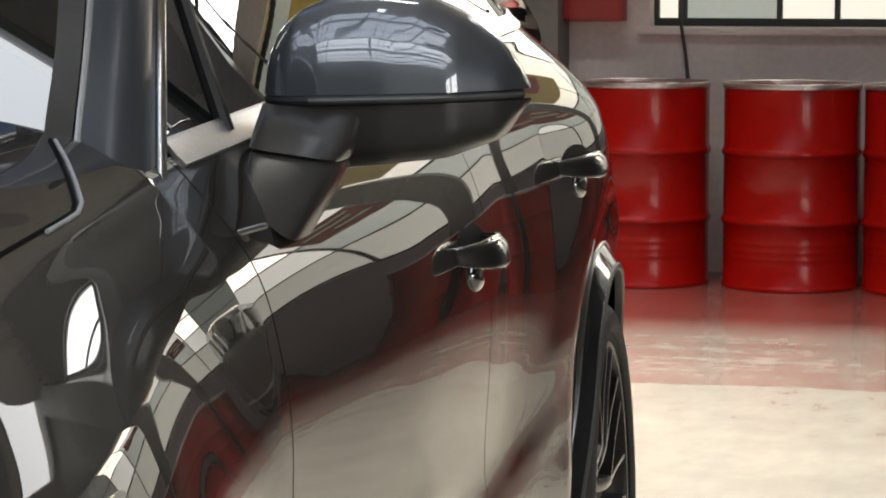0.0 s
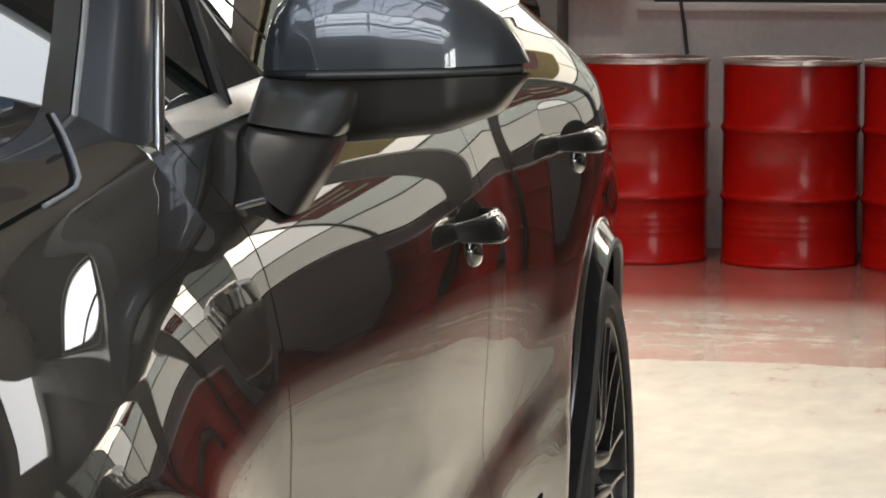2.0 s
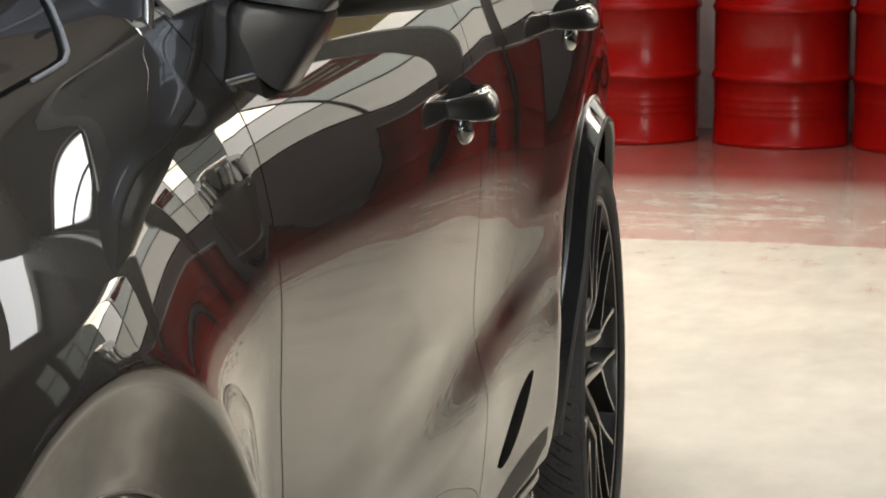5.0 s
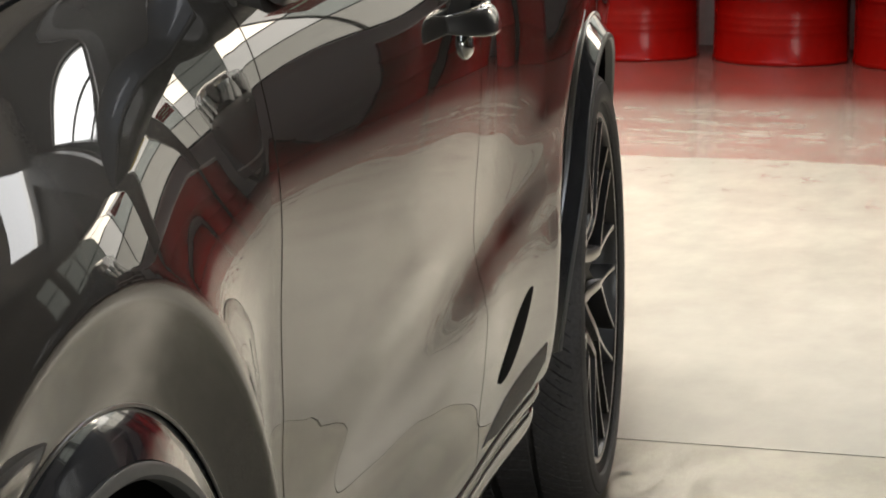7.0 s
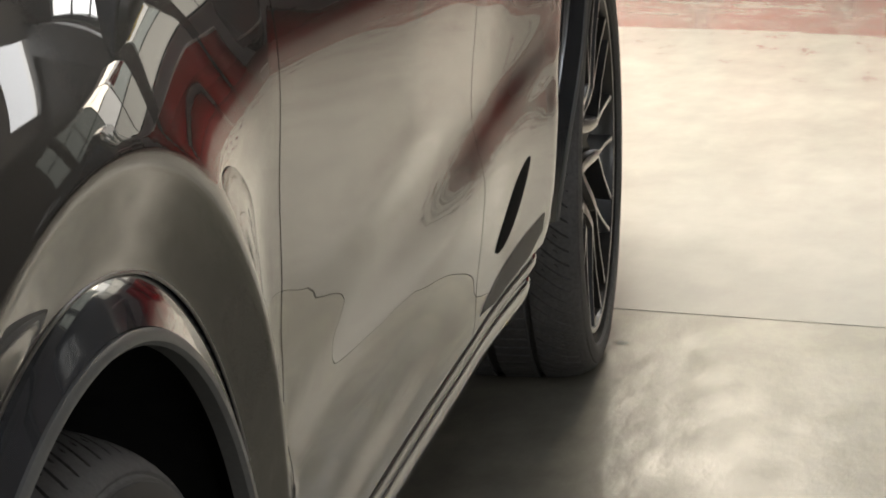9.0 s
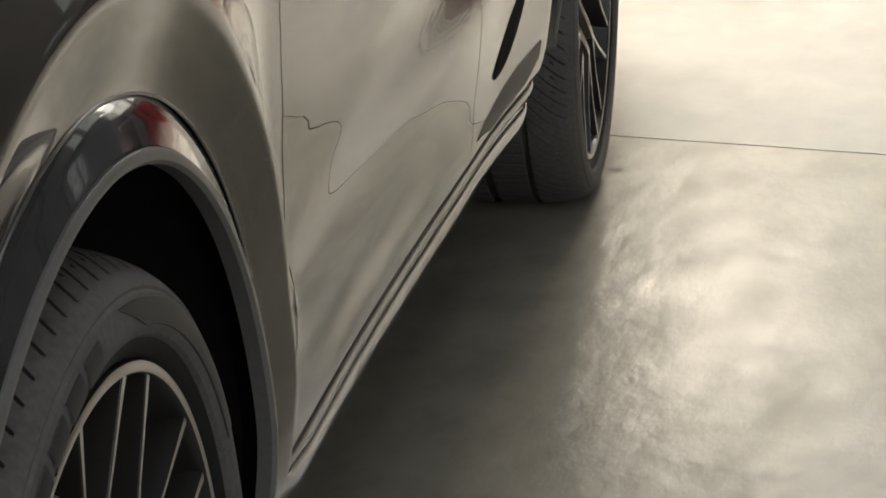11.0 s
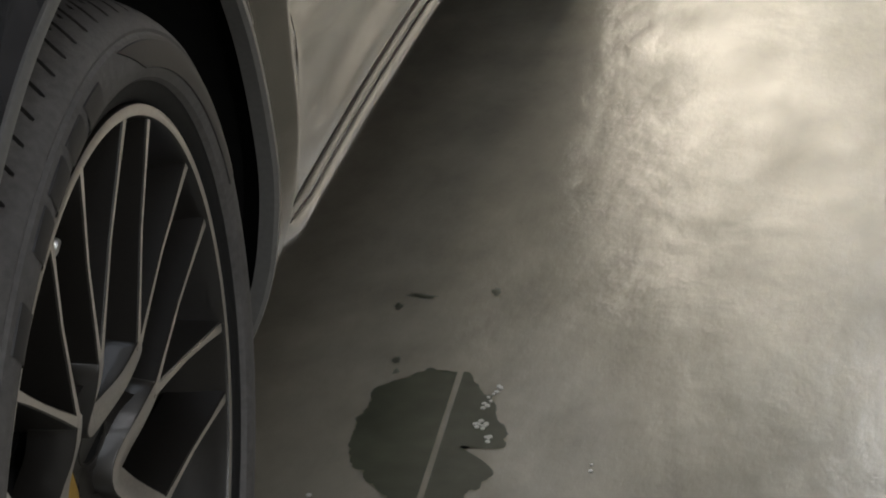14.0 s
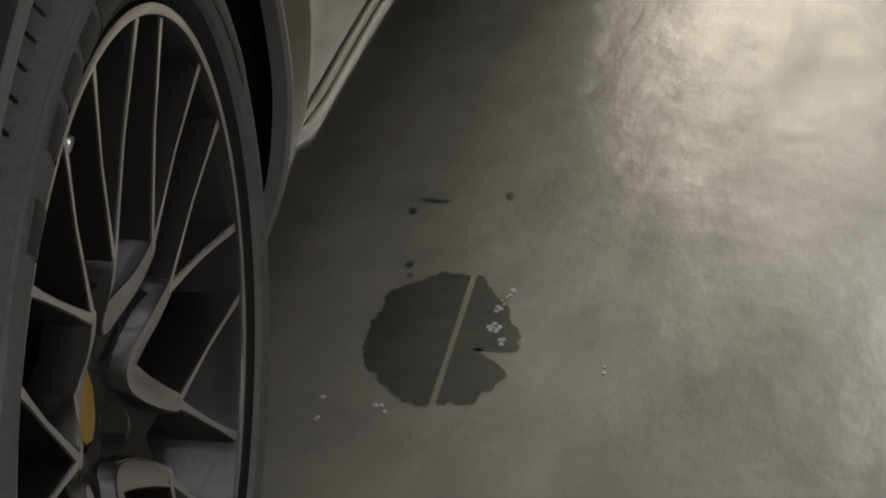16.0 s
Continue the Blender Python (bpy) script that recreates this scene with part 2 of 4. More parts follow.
def solid(name, bm, material, label, category, m=Matrix(), group="", kind="", smooth=True, angle=35):
    ob = new(name, link_mesh(name, bm, material, smooth, angle))
    ob.matrix_world = m
    return tagged(ob, label, category, group, kind)


def box(x0, y0, z0, x1, y1, z1, bevel=0.0, seg=2, bm=None):
    b = bmesh.new()
    bmesh.ops.create_cube(b, size=1)
    for v in b.verts:
        v.co = Vector((x0 + (v.co.x + .5) * (x1 - x0), y0 + (v.co.y + .5) * (y1 - y0), z0 + (v.co.z + .5) * (z1 - z0)))
    if bevel:
        bmesh.ops.bevel(b, geom=b.edges[:], offset=bevel, segments=seg, affect="EDGES", profile=0.6)
    if bm is None:
        return b
    return merge(bm, b)


def merge(bm, other):
    me = bpy.data.meshes.new("tmp")
    other.to_mesh(me)
    other.free()
    bm.from_mesh(me)
    bpy.data.meshes.remove(me)
    return bm


def sweep(points, radius, sides=8, flat=1.0, caps=True, closed=False):
    """A tube along points; radius may be a number or one value per point; flat squeezes it along its second axis."""
    bm = bmesh.new()
    pts = [Vector(p) for p in points]
    n = len(pts)
    rings, up = [], Vector((0, 0, 1))
    for i, p in enumerate(pts):
        a, b = pts[max(i - 1, 0)], pts[min(i + 1, n - 1)]
        d = (b - a).normalized()
        s = d.cross(up)
        s = s.normalized() if s.length > 1e-3 else Vector((1, 0, 0))
        w = s.cross(d)
        r = radius if isinstance(radius, (int, float)) else radius[i]
        rings.append([bm.verts.new(p + s * r * math.cos(2 * math.pi * k / sides) + w * r * flat * math.sin(2 * math.pi * k / sides)) for k in range(sides)])
    for a, b in zip(rings, rings[1:]):
        for k in range(sides):
            bm.faces.new((a[k], a[(k + 1) % sides], b[(k + 1) % sides], b[k]))
    if caps:
        bm.faces.new(rings[0]), bm.faces.new(rings[-1][::-1])
    return bm


def revolve(profile, steps=64, axis="z", bm=None, mats=None):
    """Turns a profile of (radius, height) round an axis. mats: material index per profile segment."""
    bm = bm or bmesh.new()
    rings = []
    for k in range(steps):
        a = 2 * math.pi * k / steps
        ring = []
        for r, h in profile:
            u, v = r * math.cos(a), r * math.sin(a)
            ring.append(bm.verts.new((u, v, h) if axis == "z" else (h, u, v)))
        rings.append(ring)
    for k in range(steps):
        a, b = rings[k], rings[(k + 1) % steps]
        for i in range(len(profile) - 1):
            f = bm.faces.new((a[i], a[i + 1], b[i + 1], b[i]))
            if mats:
                f.material_index = mats[i]
    return bm


def smooth01(a, b, t):
    t = np.clip((t - a) / (b - a), 0, 1)
    return t * t * (3 - 2 * t)


def spline(knots, t):
    """Catmull-Rom through knots; t in knot numbers."""
    k = np.asarray(knots, float)
    i = np.clip(np.floor(t).astype(int), 0, len(k) - 2)
    u = (t - i)[:, None]
    g = lambda j: k[np.clip(j, 0, len(k) - 1)]
    p0, p1, p2, p3 = g(i - 1), g(i), g(i + 1), g(i + 2)
    return 0.5 * (2 * p1 + (p2 - p0) * u + (2 * p0 - 5 * p1 + 4 * p2 - p3) * u ** 2 + (3 * p1 - p0 - 3 * p2 + p3) * u ** 3)


# ---------------------------------------------------------------- the car's skin
HUB, BASE, MID = 0.357, 2.895, -0.97     # hub height, wheelbase, the car's middle plane
R_OPEN_F, R_TRIM_F = 0.437, 0.487        # front wheel opening, outer edge of its trim
R_OPEN_R, R_TRIM_R = 0.420, 0.466
SECTION = [(-.075, .235), (-.050, .265), (-.032, .31), (-.017, .37), (-.011, .43), (-.004, .49), (.001, .545), (-.003, .60), (-.011, .655),
           (-.0125, .71), (-.007, .77), (-.001, .825), (.0015, .875), (-.002, .925), (-.012, .968), (-.028, 1.008), (-.052, 1.048),
           (-.082, 1.085), (-.112, 1.115), (-.165, 1.138), (-.25, 1.158), (-.40, 1.178), (-.65, 1.195), (-.97, 1.20)]
S_BELT, S_HOOD, S_MID = 18.0, 20.5, 23.0
LEAN = 0.0285                            # the car's sides and wheels lean in towards the roof by this much
# relief of the doors, in millimetres: at each length y, one value for each height of RELIEF_Z
RELIEF_Z = (.26, .32, .38, .43, .47, .505, .535, .56, .585, .62, .67, .73, .80, .88, .96)
RELIEF = {
    0.60: (-0.5, -0.5, -0.4, 0.5, 1.9, 5.0, 6.7, 5.1, -2.0, -3.4, 4.2, 14.1, 10.2, 5.2, 4.6),
    1.16: (-5.4, -5.4, -5.5, -5.0, -1.7, -1.9, -6.8, -10.0, -7.9, -3.6, 4.2, 4.0, 2.9, -0.2, -2.2),
    1.72: (5.0, 5.0, 3.5, 2.7, 3.6, 3.4, 3.2, 3.4, 1.2, -1.9, 1.7, 5.2, 4.8, 2.0, -0.5),
    2.25: (12.7, 12.7, 10.5, 13.1, 13.1, 7.3, 0.7, -2.5, 1.5, 9.2, 10.7, 3.8, -1.3, -7.5, -9.5),
}


def natural(knots):
    """Weights of a natural cubic spline: a function from places to one row of weights for each place."""
    k = np.asarray(knots, float)
    n, h = len(k), np.diff(k)
    a, b = np.eye(n), np.zeros((n, n))
    for i in range(1, n - 1):
        a[i, i - 1:i + 2] = h[i - 1], 2 * (h[i - 1] + h[i]), h[i]
        b[i, i - 1:i + 2] = 6 / h[i - 1], -6 / h[i - 1] - 6 / h[i], 6 / h[i]
    bend = np.linalg.solve(a, b)

    def weights(x):
        x = np.clip(x, k[0], k[-1])
        i = np.clip(np.searchsorted(k, x) - 1, 0, n - 2)
        p, q = (k[i + 1] - x) / h[i], (x - k[i]) / h[i]
        w = np.zeros((len(x), n))
        w[np.arange(len(x)), i] += p
        w[np.arange(len(x)), i + 1] += q
        return w + ((p ** 3 - p) * h[i] ** 2 / 6)[:, None] * bend[i] + ((q ** 3 - q) * h[i] ** 2 / 6)[:, None] * bend[i + 1]

    return weights


RELIEF_Y, RELIEF_W = natural(list(RELIEF)), natural(RELIEF_Z)
RELIEF_MM = np.array(list(RELIEF.values())) * .001
RIDGE = np.array((-0.050, 0.129, 0.004, 0.115))       # sharpness of the ridge at each of those lengths


def relief(y, z):
    """How far the skin stands out or in at the length y and the height z: hollow flanks over a ridge that rises to the rear."""
    up = z - .038 * (np.clip(y, .6, 2.6) - 1.72)
    along = RELIEF_Y(y.ravel())
    d = np.einsum("na,ab,nb->n", along, RELIEF_MM, RELIEF_W(up.ravel())).reshape(y.shape)
    off = np.abs(up - .557)
    ridge = (along @ RIDGE).reshape(y.shape) * (.006 - np.sqrt(off ** 2 + .006 ** 2)) * (1 - smooth01(.05, .16, off))
    return (d + ridge) * smooth01(.34, .62, y) * (1 - smooth01(2.25, 2.75, y)) * (1 - smooth01(.96, 1.10, up))


def skin(y, s):
    """The car's skin: x and z at the length y and the section number s (0 at the sill, up over the shoulder to the middle)."""
    y, s = np.broadcast_arrays(np.asarray(y, float), np.asarray(s, float))
    q = spline(SECTION, s.ravel()).reshape(*s.shape, 2)
    x, z = q[..., 0].copy(), q[..., 1].copy()
    high = smooth01(.70, .98, z)
    top = smooth01(.93, 1.10, z)
    z = z + high * 0.0364 * (np.clip(y, -1, 3.2) - .61)
    z = z - top * 0.075 * np.clip(.55 - y, 0, 3)                       # bonnet falls to the front
    # rear haunch
    x = x + 0.046 * smooth01(1.85, 2.72, y) * (1 - .9 * smooth01(1.04, 1.20, z)) * smooth01(.22, .42, z)
    x = x - .014 * (1 - smooth01(.62, 1.35, y)) * (1 - smooth01(.93, 1.05, z)) * smooth01(.3, .5, z)    # door draws in towards the wing
    x = x + relief(y, z)
    # the flank draws in round the rear wheel, behind the flared trim
    t = np.clip((np.hypot(y - BASE, z - HUB) - R_TRIM_R) / .17, 0, 1)
    x = x + (1 - t) ** 2 * (1 + 2 * t) * (.015 - .030 * (1 - smooth01(.33, .66, z)) - x)
    # front wing swelling round the wheel, with a crest that stands proud of the door
    r = np.hypot(y, z - HUB)
    crest = .021 * (.45 + .55 * smooth01(.50, .74, z))
    side = 0
    for d in (-.009, -.0045, 0, .0045, .009):                           # rounds the crest
        t = np.clip((r + d - .566) / (.12 + .11 * smooth01(.66, .88, z)), 0, 1)
        w = (1 - t) ** 2 * smooth01(.25, .50, z)
        flare = .003 + crest * np.clip((r + d - .487) / .079, 0, 1)
        side = side + .2 * (x + w * (np.where(x > -.034, flare, x + .034 + flare) - x))
    x = side
    # ends of the car turn in
    x = x - 0.55 * np.clip((-.38 - y), 0, 1) ** 2 - 0.22 * np.clip(y - 2.90, 0, 1) ** 2
    x = x - smooth01(.80, 1.10, z) * 0.20 * np.clip(y - 2.72, 0, 2) ** 1.3      # tail draws in above the shoulder
    z = z - top * (0.55 * np.clip(-.45 - y, 0, 1) ** 2)
    return x, z


def skin_point(y, s, out=0.0):
    y, s = np.asarray(y, float), np.asarray(s, float)
    e = 1e-3
    x, z = skin(y, s)
    xa, za = skin(y + e, s)
    xb, zb = skin(y - e, s)
    xc, zc = skin(y, s + e)
    xd, zd = skin(y, s - e)
    ty = np.stack([xa - xb, np.full_like(xa, 2 * e), za - zb], -1)
    ts = np.stack([xc - xd, np.zeros_like(xc), zc - zd], -1)
    n = np.cross(ty, ts)
    n = n / np.linalg.norm(n, axis=-1, keepdims=True)
    n = np.where(n[..., :1] + .3 * n[..., 2:] < 0, -n, n)
    p = np.stack([x, y * np.ones_like(x), z], -1) + n * out
    return p, n


def panel(y0, y1, s0, s1, ny, ns, holes=(), lip=0.012, out=0.0):
    """A skin panel between y0(s) and y1(s), with its edges folded in; holes: (y, z, radius) of wheel openings."""
    s = np.linspace(s0, s1, ns)
    u = np.linspace(0, 1, ny)
    S, U = np.meshgrid(s, u)
    Y0 = np.vectorize(y0)(S) if callable(y0) else np.full_like(S, y0)
    Y1 = np.vectorize(y1)(S) if callable(y1) else np.full_like(S, y1)
    Y = Y0 + (Y1 - Y0) * U
    P, Nn = skin_point(Y, S, out)
    for hy, hz, hr in holes:
        for _ in range(3):
            d = np.stack([P[..., 1] - hy, P[..., 2] - hz], -1)
            r = np.linalg.norm(d, axis=-1)
            near = (r < hr) & (r > hr - 0.03)
            # slide onto the edge of the opening along the panel
            Y = np.where(near, hy + d[..., 0] * hr / np.maximum(r, 1e-6), Y)
            dz = d[..., 1] * (hr / np.maximum(r, 1e-6) - 1)
            zs = skin(Y, S + 1e-3)[1] - skin(Y, S - 1e-3)[1]
            S = np.where(near, np.clip(S + dz * 2e-3 / np.where(np.abs(zs) < 1e-5, 1e-5, zs), s0, s1), S)
            P, Nn = skin_point(Y, S, out)
    keep = np.ones(P.shape[:2], bool)
    for hy, hz, hr in holes:
        keep &= np.hypot(P[..., 1] - hy, P[..., 2] - hz) > hr - 0.004
    bm = bmesh.new()
    V = {}
    for i in range(ny):
        for j in range(ns):
            if keep[i, j]:
                V[i, j] = bm.verts.new(P[i, j])
    for i in range(ny - 1):
        for j in range(ns - 1):
            q = [V.get(k) for k in ((i, j), (i + 1, j), (i + 1, j + 1), (i, j + 1))]
            q = [v for v in q if v]
            if len(q) >= 3:
                bm.faces.new(q)
    bm.verts.index_update()
    normals = {v: Vector(Nn[k]) for k, v in V.items()}
    edge = [e for e in bm.edges if len(e.link_faces) == 1]
    fold = {}
    for e in edge:
        for v in e.verts:
            if v not in fold:
                fold[v] = bm.verts.new(v.co - normals[v] * lip)
    for e in edge:
        a, b = e.verts
        bm.faces.new((a, b, fold[b], fold[a]))
    loose = [v for v in bm.verts if not v.link_faces]
    bmesh.ops.delete(bm, geom=loose, context="VERTS")
    return bm


def mirrored(bm):
    b = bm.copy()
    for v in b.verts:
        v.co.x = 2 * MID - v.co.x
    return b


def both(name, bm, material, parent, label="", angle=40):
    """A part on the near side and its mirror image on the far side of the car."""
    far = mirrored(bm)
    a = part(name, bm, material, parent, label, angle=angle)
    part(name, far, material, parent, label, angle=angle)
    return a


car = thing("car", "dark grey metallic coupe-style SUV parked on the concrete floor", "car")

GAP = 0.0022
rear_edge = lambda s: float(min(2.66, BASE - math.sqrt(max(.54 ** 2 - (skin(2.5, s)[1] - HUB) ** 2, 0)))) if skin(2.5, s)[1] < HUB + .54 else 2.66
hole_f, hole_r = (0, HUB, R_TRIM_F), (BASE, HUB, R_TRIM_R)
wing = both("front_wing", panel(-.62, .638 - GAP, 1.6, S_HOOD - .03, 250, 150, [hole_f]), PAINT, car, angle=65)
front_door = both("front_door", panel(.638 + GAP, 1.72 - GAP, 2.75, S_BELT, 110, 90), PAINT, car)
rear_door = both("rear_door", panel(1.72 + GAP, lambda s: rear_edge(s) - GAP, 2.75, S_BELT, 90, 90), PAINT, car)
quarter = both("rear_wing", panel(lambda s: rear_edge(s) + GAP, 3.45, 2.75, S_BELT, 110, 90, [hole_r]), PAINT, car)


def sill_rail(prof, y0, y1, n=80):
    """A rail of section prof (x against the skin's lower edge, z) along the car between the wheels."""
    bm = bmesh.new()
    rows = []
    for y in np.linspace(y0, y1, n):
        e = float(skin(y, 2.7)[0]) + .0155
        k = .12 + .88 * min((y - y0) / .30, 1.0) ** .8      # runs out to a point behind the front wheel
        e -= .012 * (1 - min((y - y0) / .30, 1.0)) ** 2 + .035 * float(smooth01(2.16, 2.36, y)) ** 2
        rows.append([bm.verts.new((e + x, y, .352 + (z - .352) * k)) for x, z in prof])
    for a, c in zip(rows, rows[1:]):
        for i in range(len(prof) - 1):
            bm.faces.new((a[i], a[i + 1], c[i + 1], c[i]))
    return bm


sill = both("sill", sill_rail([(-.045, .356), (-.024, .352), (-.0175, .345), (-.0155, .336), (-.0185, .326), (-.026, .320), (-.0285, .316)], .47, 2.35), PAINT, car)
both("sill_trim", sill_rail([(-.040, .318), (-.031, .3145), (-.026, .308), (-.0255, .296), (-.031, .276), (-.044, .258), (-.062, .249), (-.11, .246)], .475, 2.36), GLOSS_BLACK, car, "gloss black lower sill trim")
part("bonnet", merge(panel(-.62, .45, S_HOOD + .03, S_MID, 60, 40), mirrored(panel(-.62, .45, S_HOOD + .03, S_MID, 60, 40))), PAINT, car)
both("front_bumper", panel(-.93, -.624, 0, S_MID, 30, 80), PAINT, car)
both("rear_bumper", panel(3.455, 3.86, 0, S_BELT, 24, 60), PAINT, car)
both("inner_shell", panel(-.6, 3.44, 1.5, S_BELT - .1, 200, 60, [(0, HUB, R_TRIM_F + .004), (BASE, HUB, R_TRIM_R + .004)], .004, -0.014), LINER, car)


def skin_x(y, z):
    """x of the skin at a length and height (below the shoulder)."""
    s = np.linspace(0, 15, 300)
    xs, zs = skin(np.full_like(s, y), s)
    return float(np.interp(z, zs, xs))


def arch_trim(cy, r_open, r_trim, reach, rise, a0=-101, a1=98, n=90):
    """Gloss trim round a wheel opening, its satin lip and the dark wheel housing behind it."""
    trim, lip, liner = bmesh.new(), bmesh.new(), bmesh.new()
    rows = []
    r_mid = r_open + 0.013
    for k in range(n + 1):
        a = radians(a0 + (a1 - a0) * k / n)
        sy, cz = math.sin(a), math.cos(a)
        at = lambda r, x: Vector((x, cy + r * sy, HUB + r * cz))
        x0 = skin_x(cy + r_trim * sy, HUB + r_trim * cz)
        x1 = x0 + reach * float(smooth01(*rise, HUB + r_trim * cz))
        rows.append(([at(r_trim - .001, x0 - .014), at(r_trim - .001, x0 - .003), at(r_trim - .003, x0 - .0006), at((r_trim - .003 + r_mid) / 2, x0 - .0006 + (x1 - x0 + .0006) * .53), at(r_mid, x1)],
                     [at(r_mid - .001, x1 - .004), at(r_mid - .001, x1 + .002), at(r_mid - .004, x1 + .0045), at(r_open + .003, x1 + .0045), at(r_open, x1 + .001), at(r_open, x1 - .012)],
                     [at(r_open + .0005, x1 - .010), at(r_open + .02, x1 - .03), at(r_open + .02, x1 - .40), at(.02, x1 - .41)]))
    for bm, i in ((trim, 0), (lip, 1), (liner, 2)):
        vs = [[bm.verts.new(p) for p in row[i]] for row in rows]
        for a, b in zip(vs, vs[1:]):
            for j in range(len(a) - 1):
                bm.faces.new((a[j], a[j + 1], b[j + 1], b[j]))
    return trim, lip, liner


for cy, ro, rt, reach, rise in ((0, R_OPEN_F, R_TRIM_F, .011, (.05, .22)), (BASE, R_OPEN_R, R_TRIM_R, .022, (.10, .45))):
    trim, lip, liner = arch_trim(cy, ro, rt, reach, rise, -101 if cy == 0 else -92)
    both("arch_trim", trim, ARCH, car, "gloss black wheel arch trim")
    # added bead that draws the trim edge's highlight as a bright line
    bead = []
    for a in np.radians(np.linspace(-78 if cy else -60, 88 if cy else 60, 60)):
        y, z = cy + (rt - .001) * math.sin(a), HUB + (rt - .001) * math.cos(a)
        bead.append((skin_x(y, z) + .0005, y, z))
    both("arch_edge", sweep(bead, .0026 if cy else .0014, 8), BEAD, car, "bright bead standing for the highlight on the arch trim edge")
    both("arch_lip", lip, LIP, car, "satin grey arch lip")
    both("wheel_housing", liner, LINER, car, "black wheel housing")


# ---- wheels
def tyre_mesh(width, blocks=90, per=12):
    """A low-profile tyre with shoulder sipes and ring grooves; axis x, outer side at x = 0, flattened where it stands."""
    prof = [(-.016, .292), (-.006, .297), (.001, .303), (.004, .309), (.0045, .3145), (.009, .317), (.0125, .325), (.0118, .336), (.0085, .3465), (.0055, .3485), (.0060, .3510), (.003, .3555),
            (-.003, .3602), (-.011, .3648), (-.020, .3685), (-.030, .3716), (-.041, .3742), (-.053, .3760), (-.064, .3770), (-.0722, .3776), (-.0728, .3705), (-.0832, .3705), (-.0838, .3782)]
    mid = [(-width * .5 + .016, .3795), (-width * .5 + .0155, .372), (-width * .5 - .0005, .372), (-width * .5, .3795)]
    back = [(-width + .09, .3785), (-width + .0895, .372), (-width + .078, .372), (-width + .0775, .378), (-width + .03, .375), (-width + .01, .362), (-width - .004, .335), (-width + .012, .295)]
    outer = np.array(prof)
    arc = np.concatenate([[0], np.cumsum(np.hypot(*np.diff(outer, axis=0).T))])
    lo, hi = arc[11], arc[19]                      # the shoulder, sampled finely for its slots
    prof = [tuple(p) for p in outer[:11]] + [(float(np.interp(q, arc, outer[:, 0])), float(np.interp(q, arc, outer[:, 1]))) for q in np.linspace(lo, hi, 30)] + [tuple(p) for p in outer[20:]]
    prof = prof + mid + back
    n = blocks * per
    bm = bmesh.new()
    rings = []
    for k in range(n):
        ring = []
        for x, r in prof:
            d = 0.0
            lean = 75 * min(max(.004 - x, 0), .076) ** 1.3       # the slots sweep round the shoulder
            a = 2 * math.pi * (k / per + lean) / blocks
            if -.071 < x < -.006 and r > .345:
                if k % per == 0:
                    d = .0075 if x < -.010 else .004
                elif k % per == 7 and (-.030 < x < -.026 or -.050 < x < -.046):
                    d = .004
            elif x < -.09 and (k + 3) % per < 2 and r > .374:
                d = .004
            y, z = (r - d) * math.sin(a), (r - d) * math.cos(a)
            if z < -HUB + .001:
                z = -HUB + .001
            ring.append(bm.verts.new((x, y, z)))
        rings.append(ring)
    for k in range(n):
        a, b = rings[k], rings[(k + 1) % n]
        for i in range(len(prof) - 1):
            f = bm.faces.new((a[i], a[i + 1], b[i + 1], b[i]))
            f.material_index = 1 if i < 4 else 0
    return bm


def polar(r, deg, x):
    a = radians(deg)
    return Vector((x, r * math.sin(a), r * math.cos(a)))


def blade(pts, widths, depth, bm=None):
    """A spoke along pts in the wheel's plane: machined face (slot 1), dark flanks (slot 0), the flanks drawn in towards the back."""
    bm = bm or bmesh.new()
    rings = []
    for i, p in enumerate(pts):
        d = (pts[min(i + 1, len(pts) - 1)] - pts[max(i - 1, 0)])
        d.x = 0
        d.normalize()
        s = Vector((0, -d.z, d.y))
        w = widths[i] / 2
        c = .0012
        ring = [p + s * (w - c), p + s * w - Vector((c, 0, 0)), p + s * (w + .004) - Vector((depth, 0, 0)), p - s * (w + .004) - Vector((depth, 0, 0)), p - s * w - Vector((c, 0, 0)), p - s * (w - c)]
        rings.append([bm.verts.new(v) for v in ring])
    for a, b in zip(rings, rings[1:]):
        for k in range(6):
            f = bm.faces.new((a[k], a[(k + 1) % 6], b[(k + 1) % 6], b[k]))
            f.material_index = 1 if k in (5,) else 0
    bm.faces.new(rings[0]), bm.faces.new(rings[-1][::-1])
    return bm


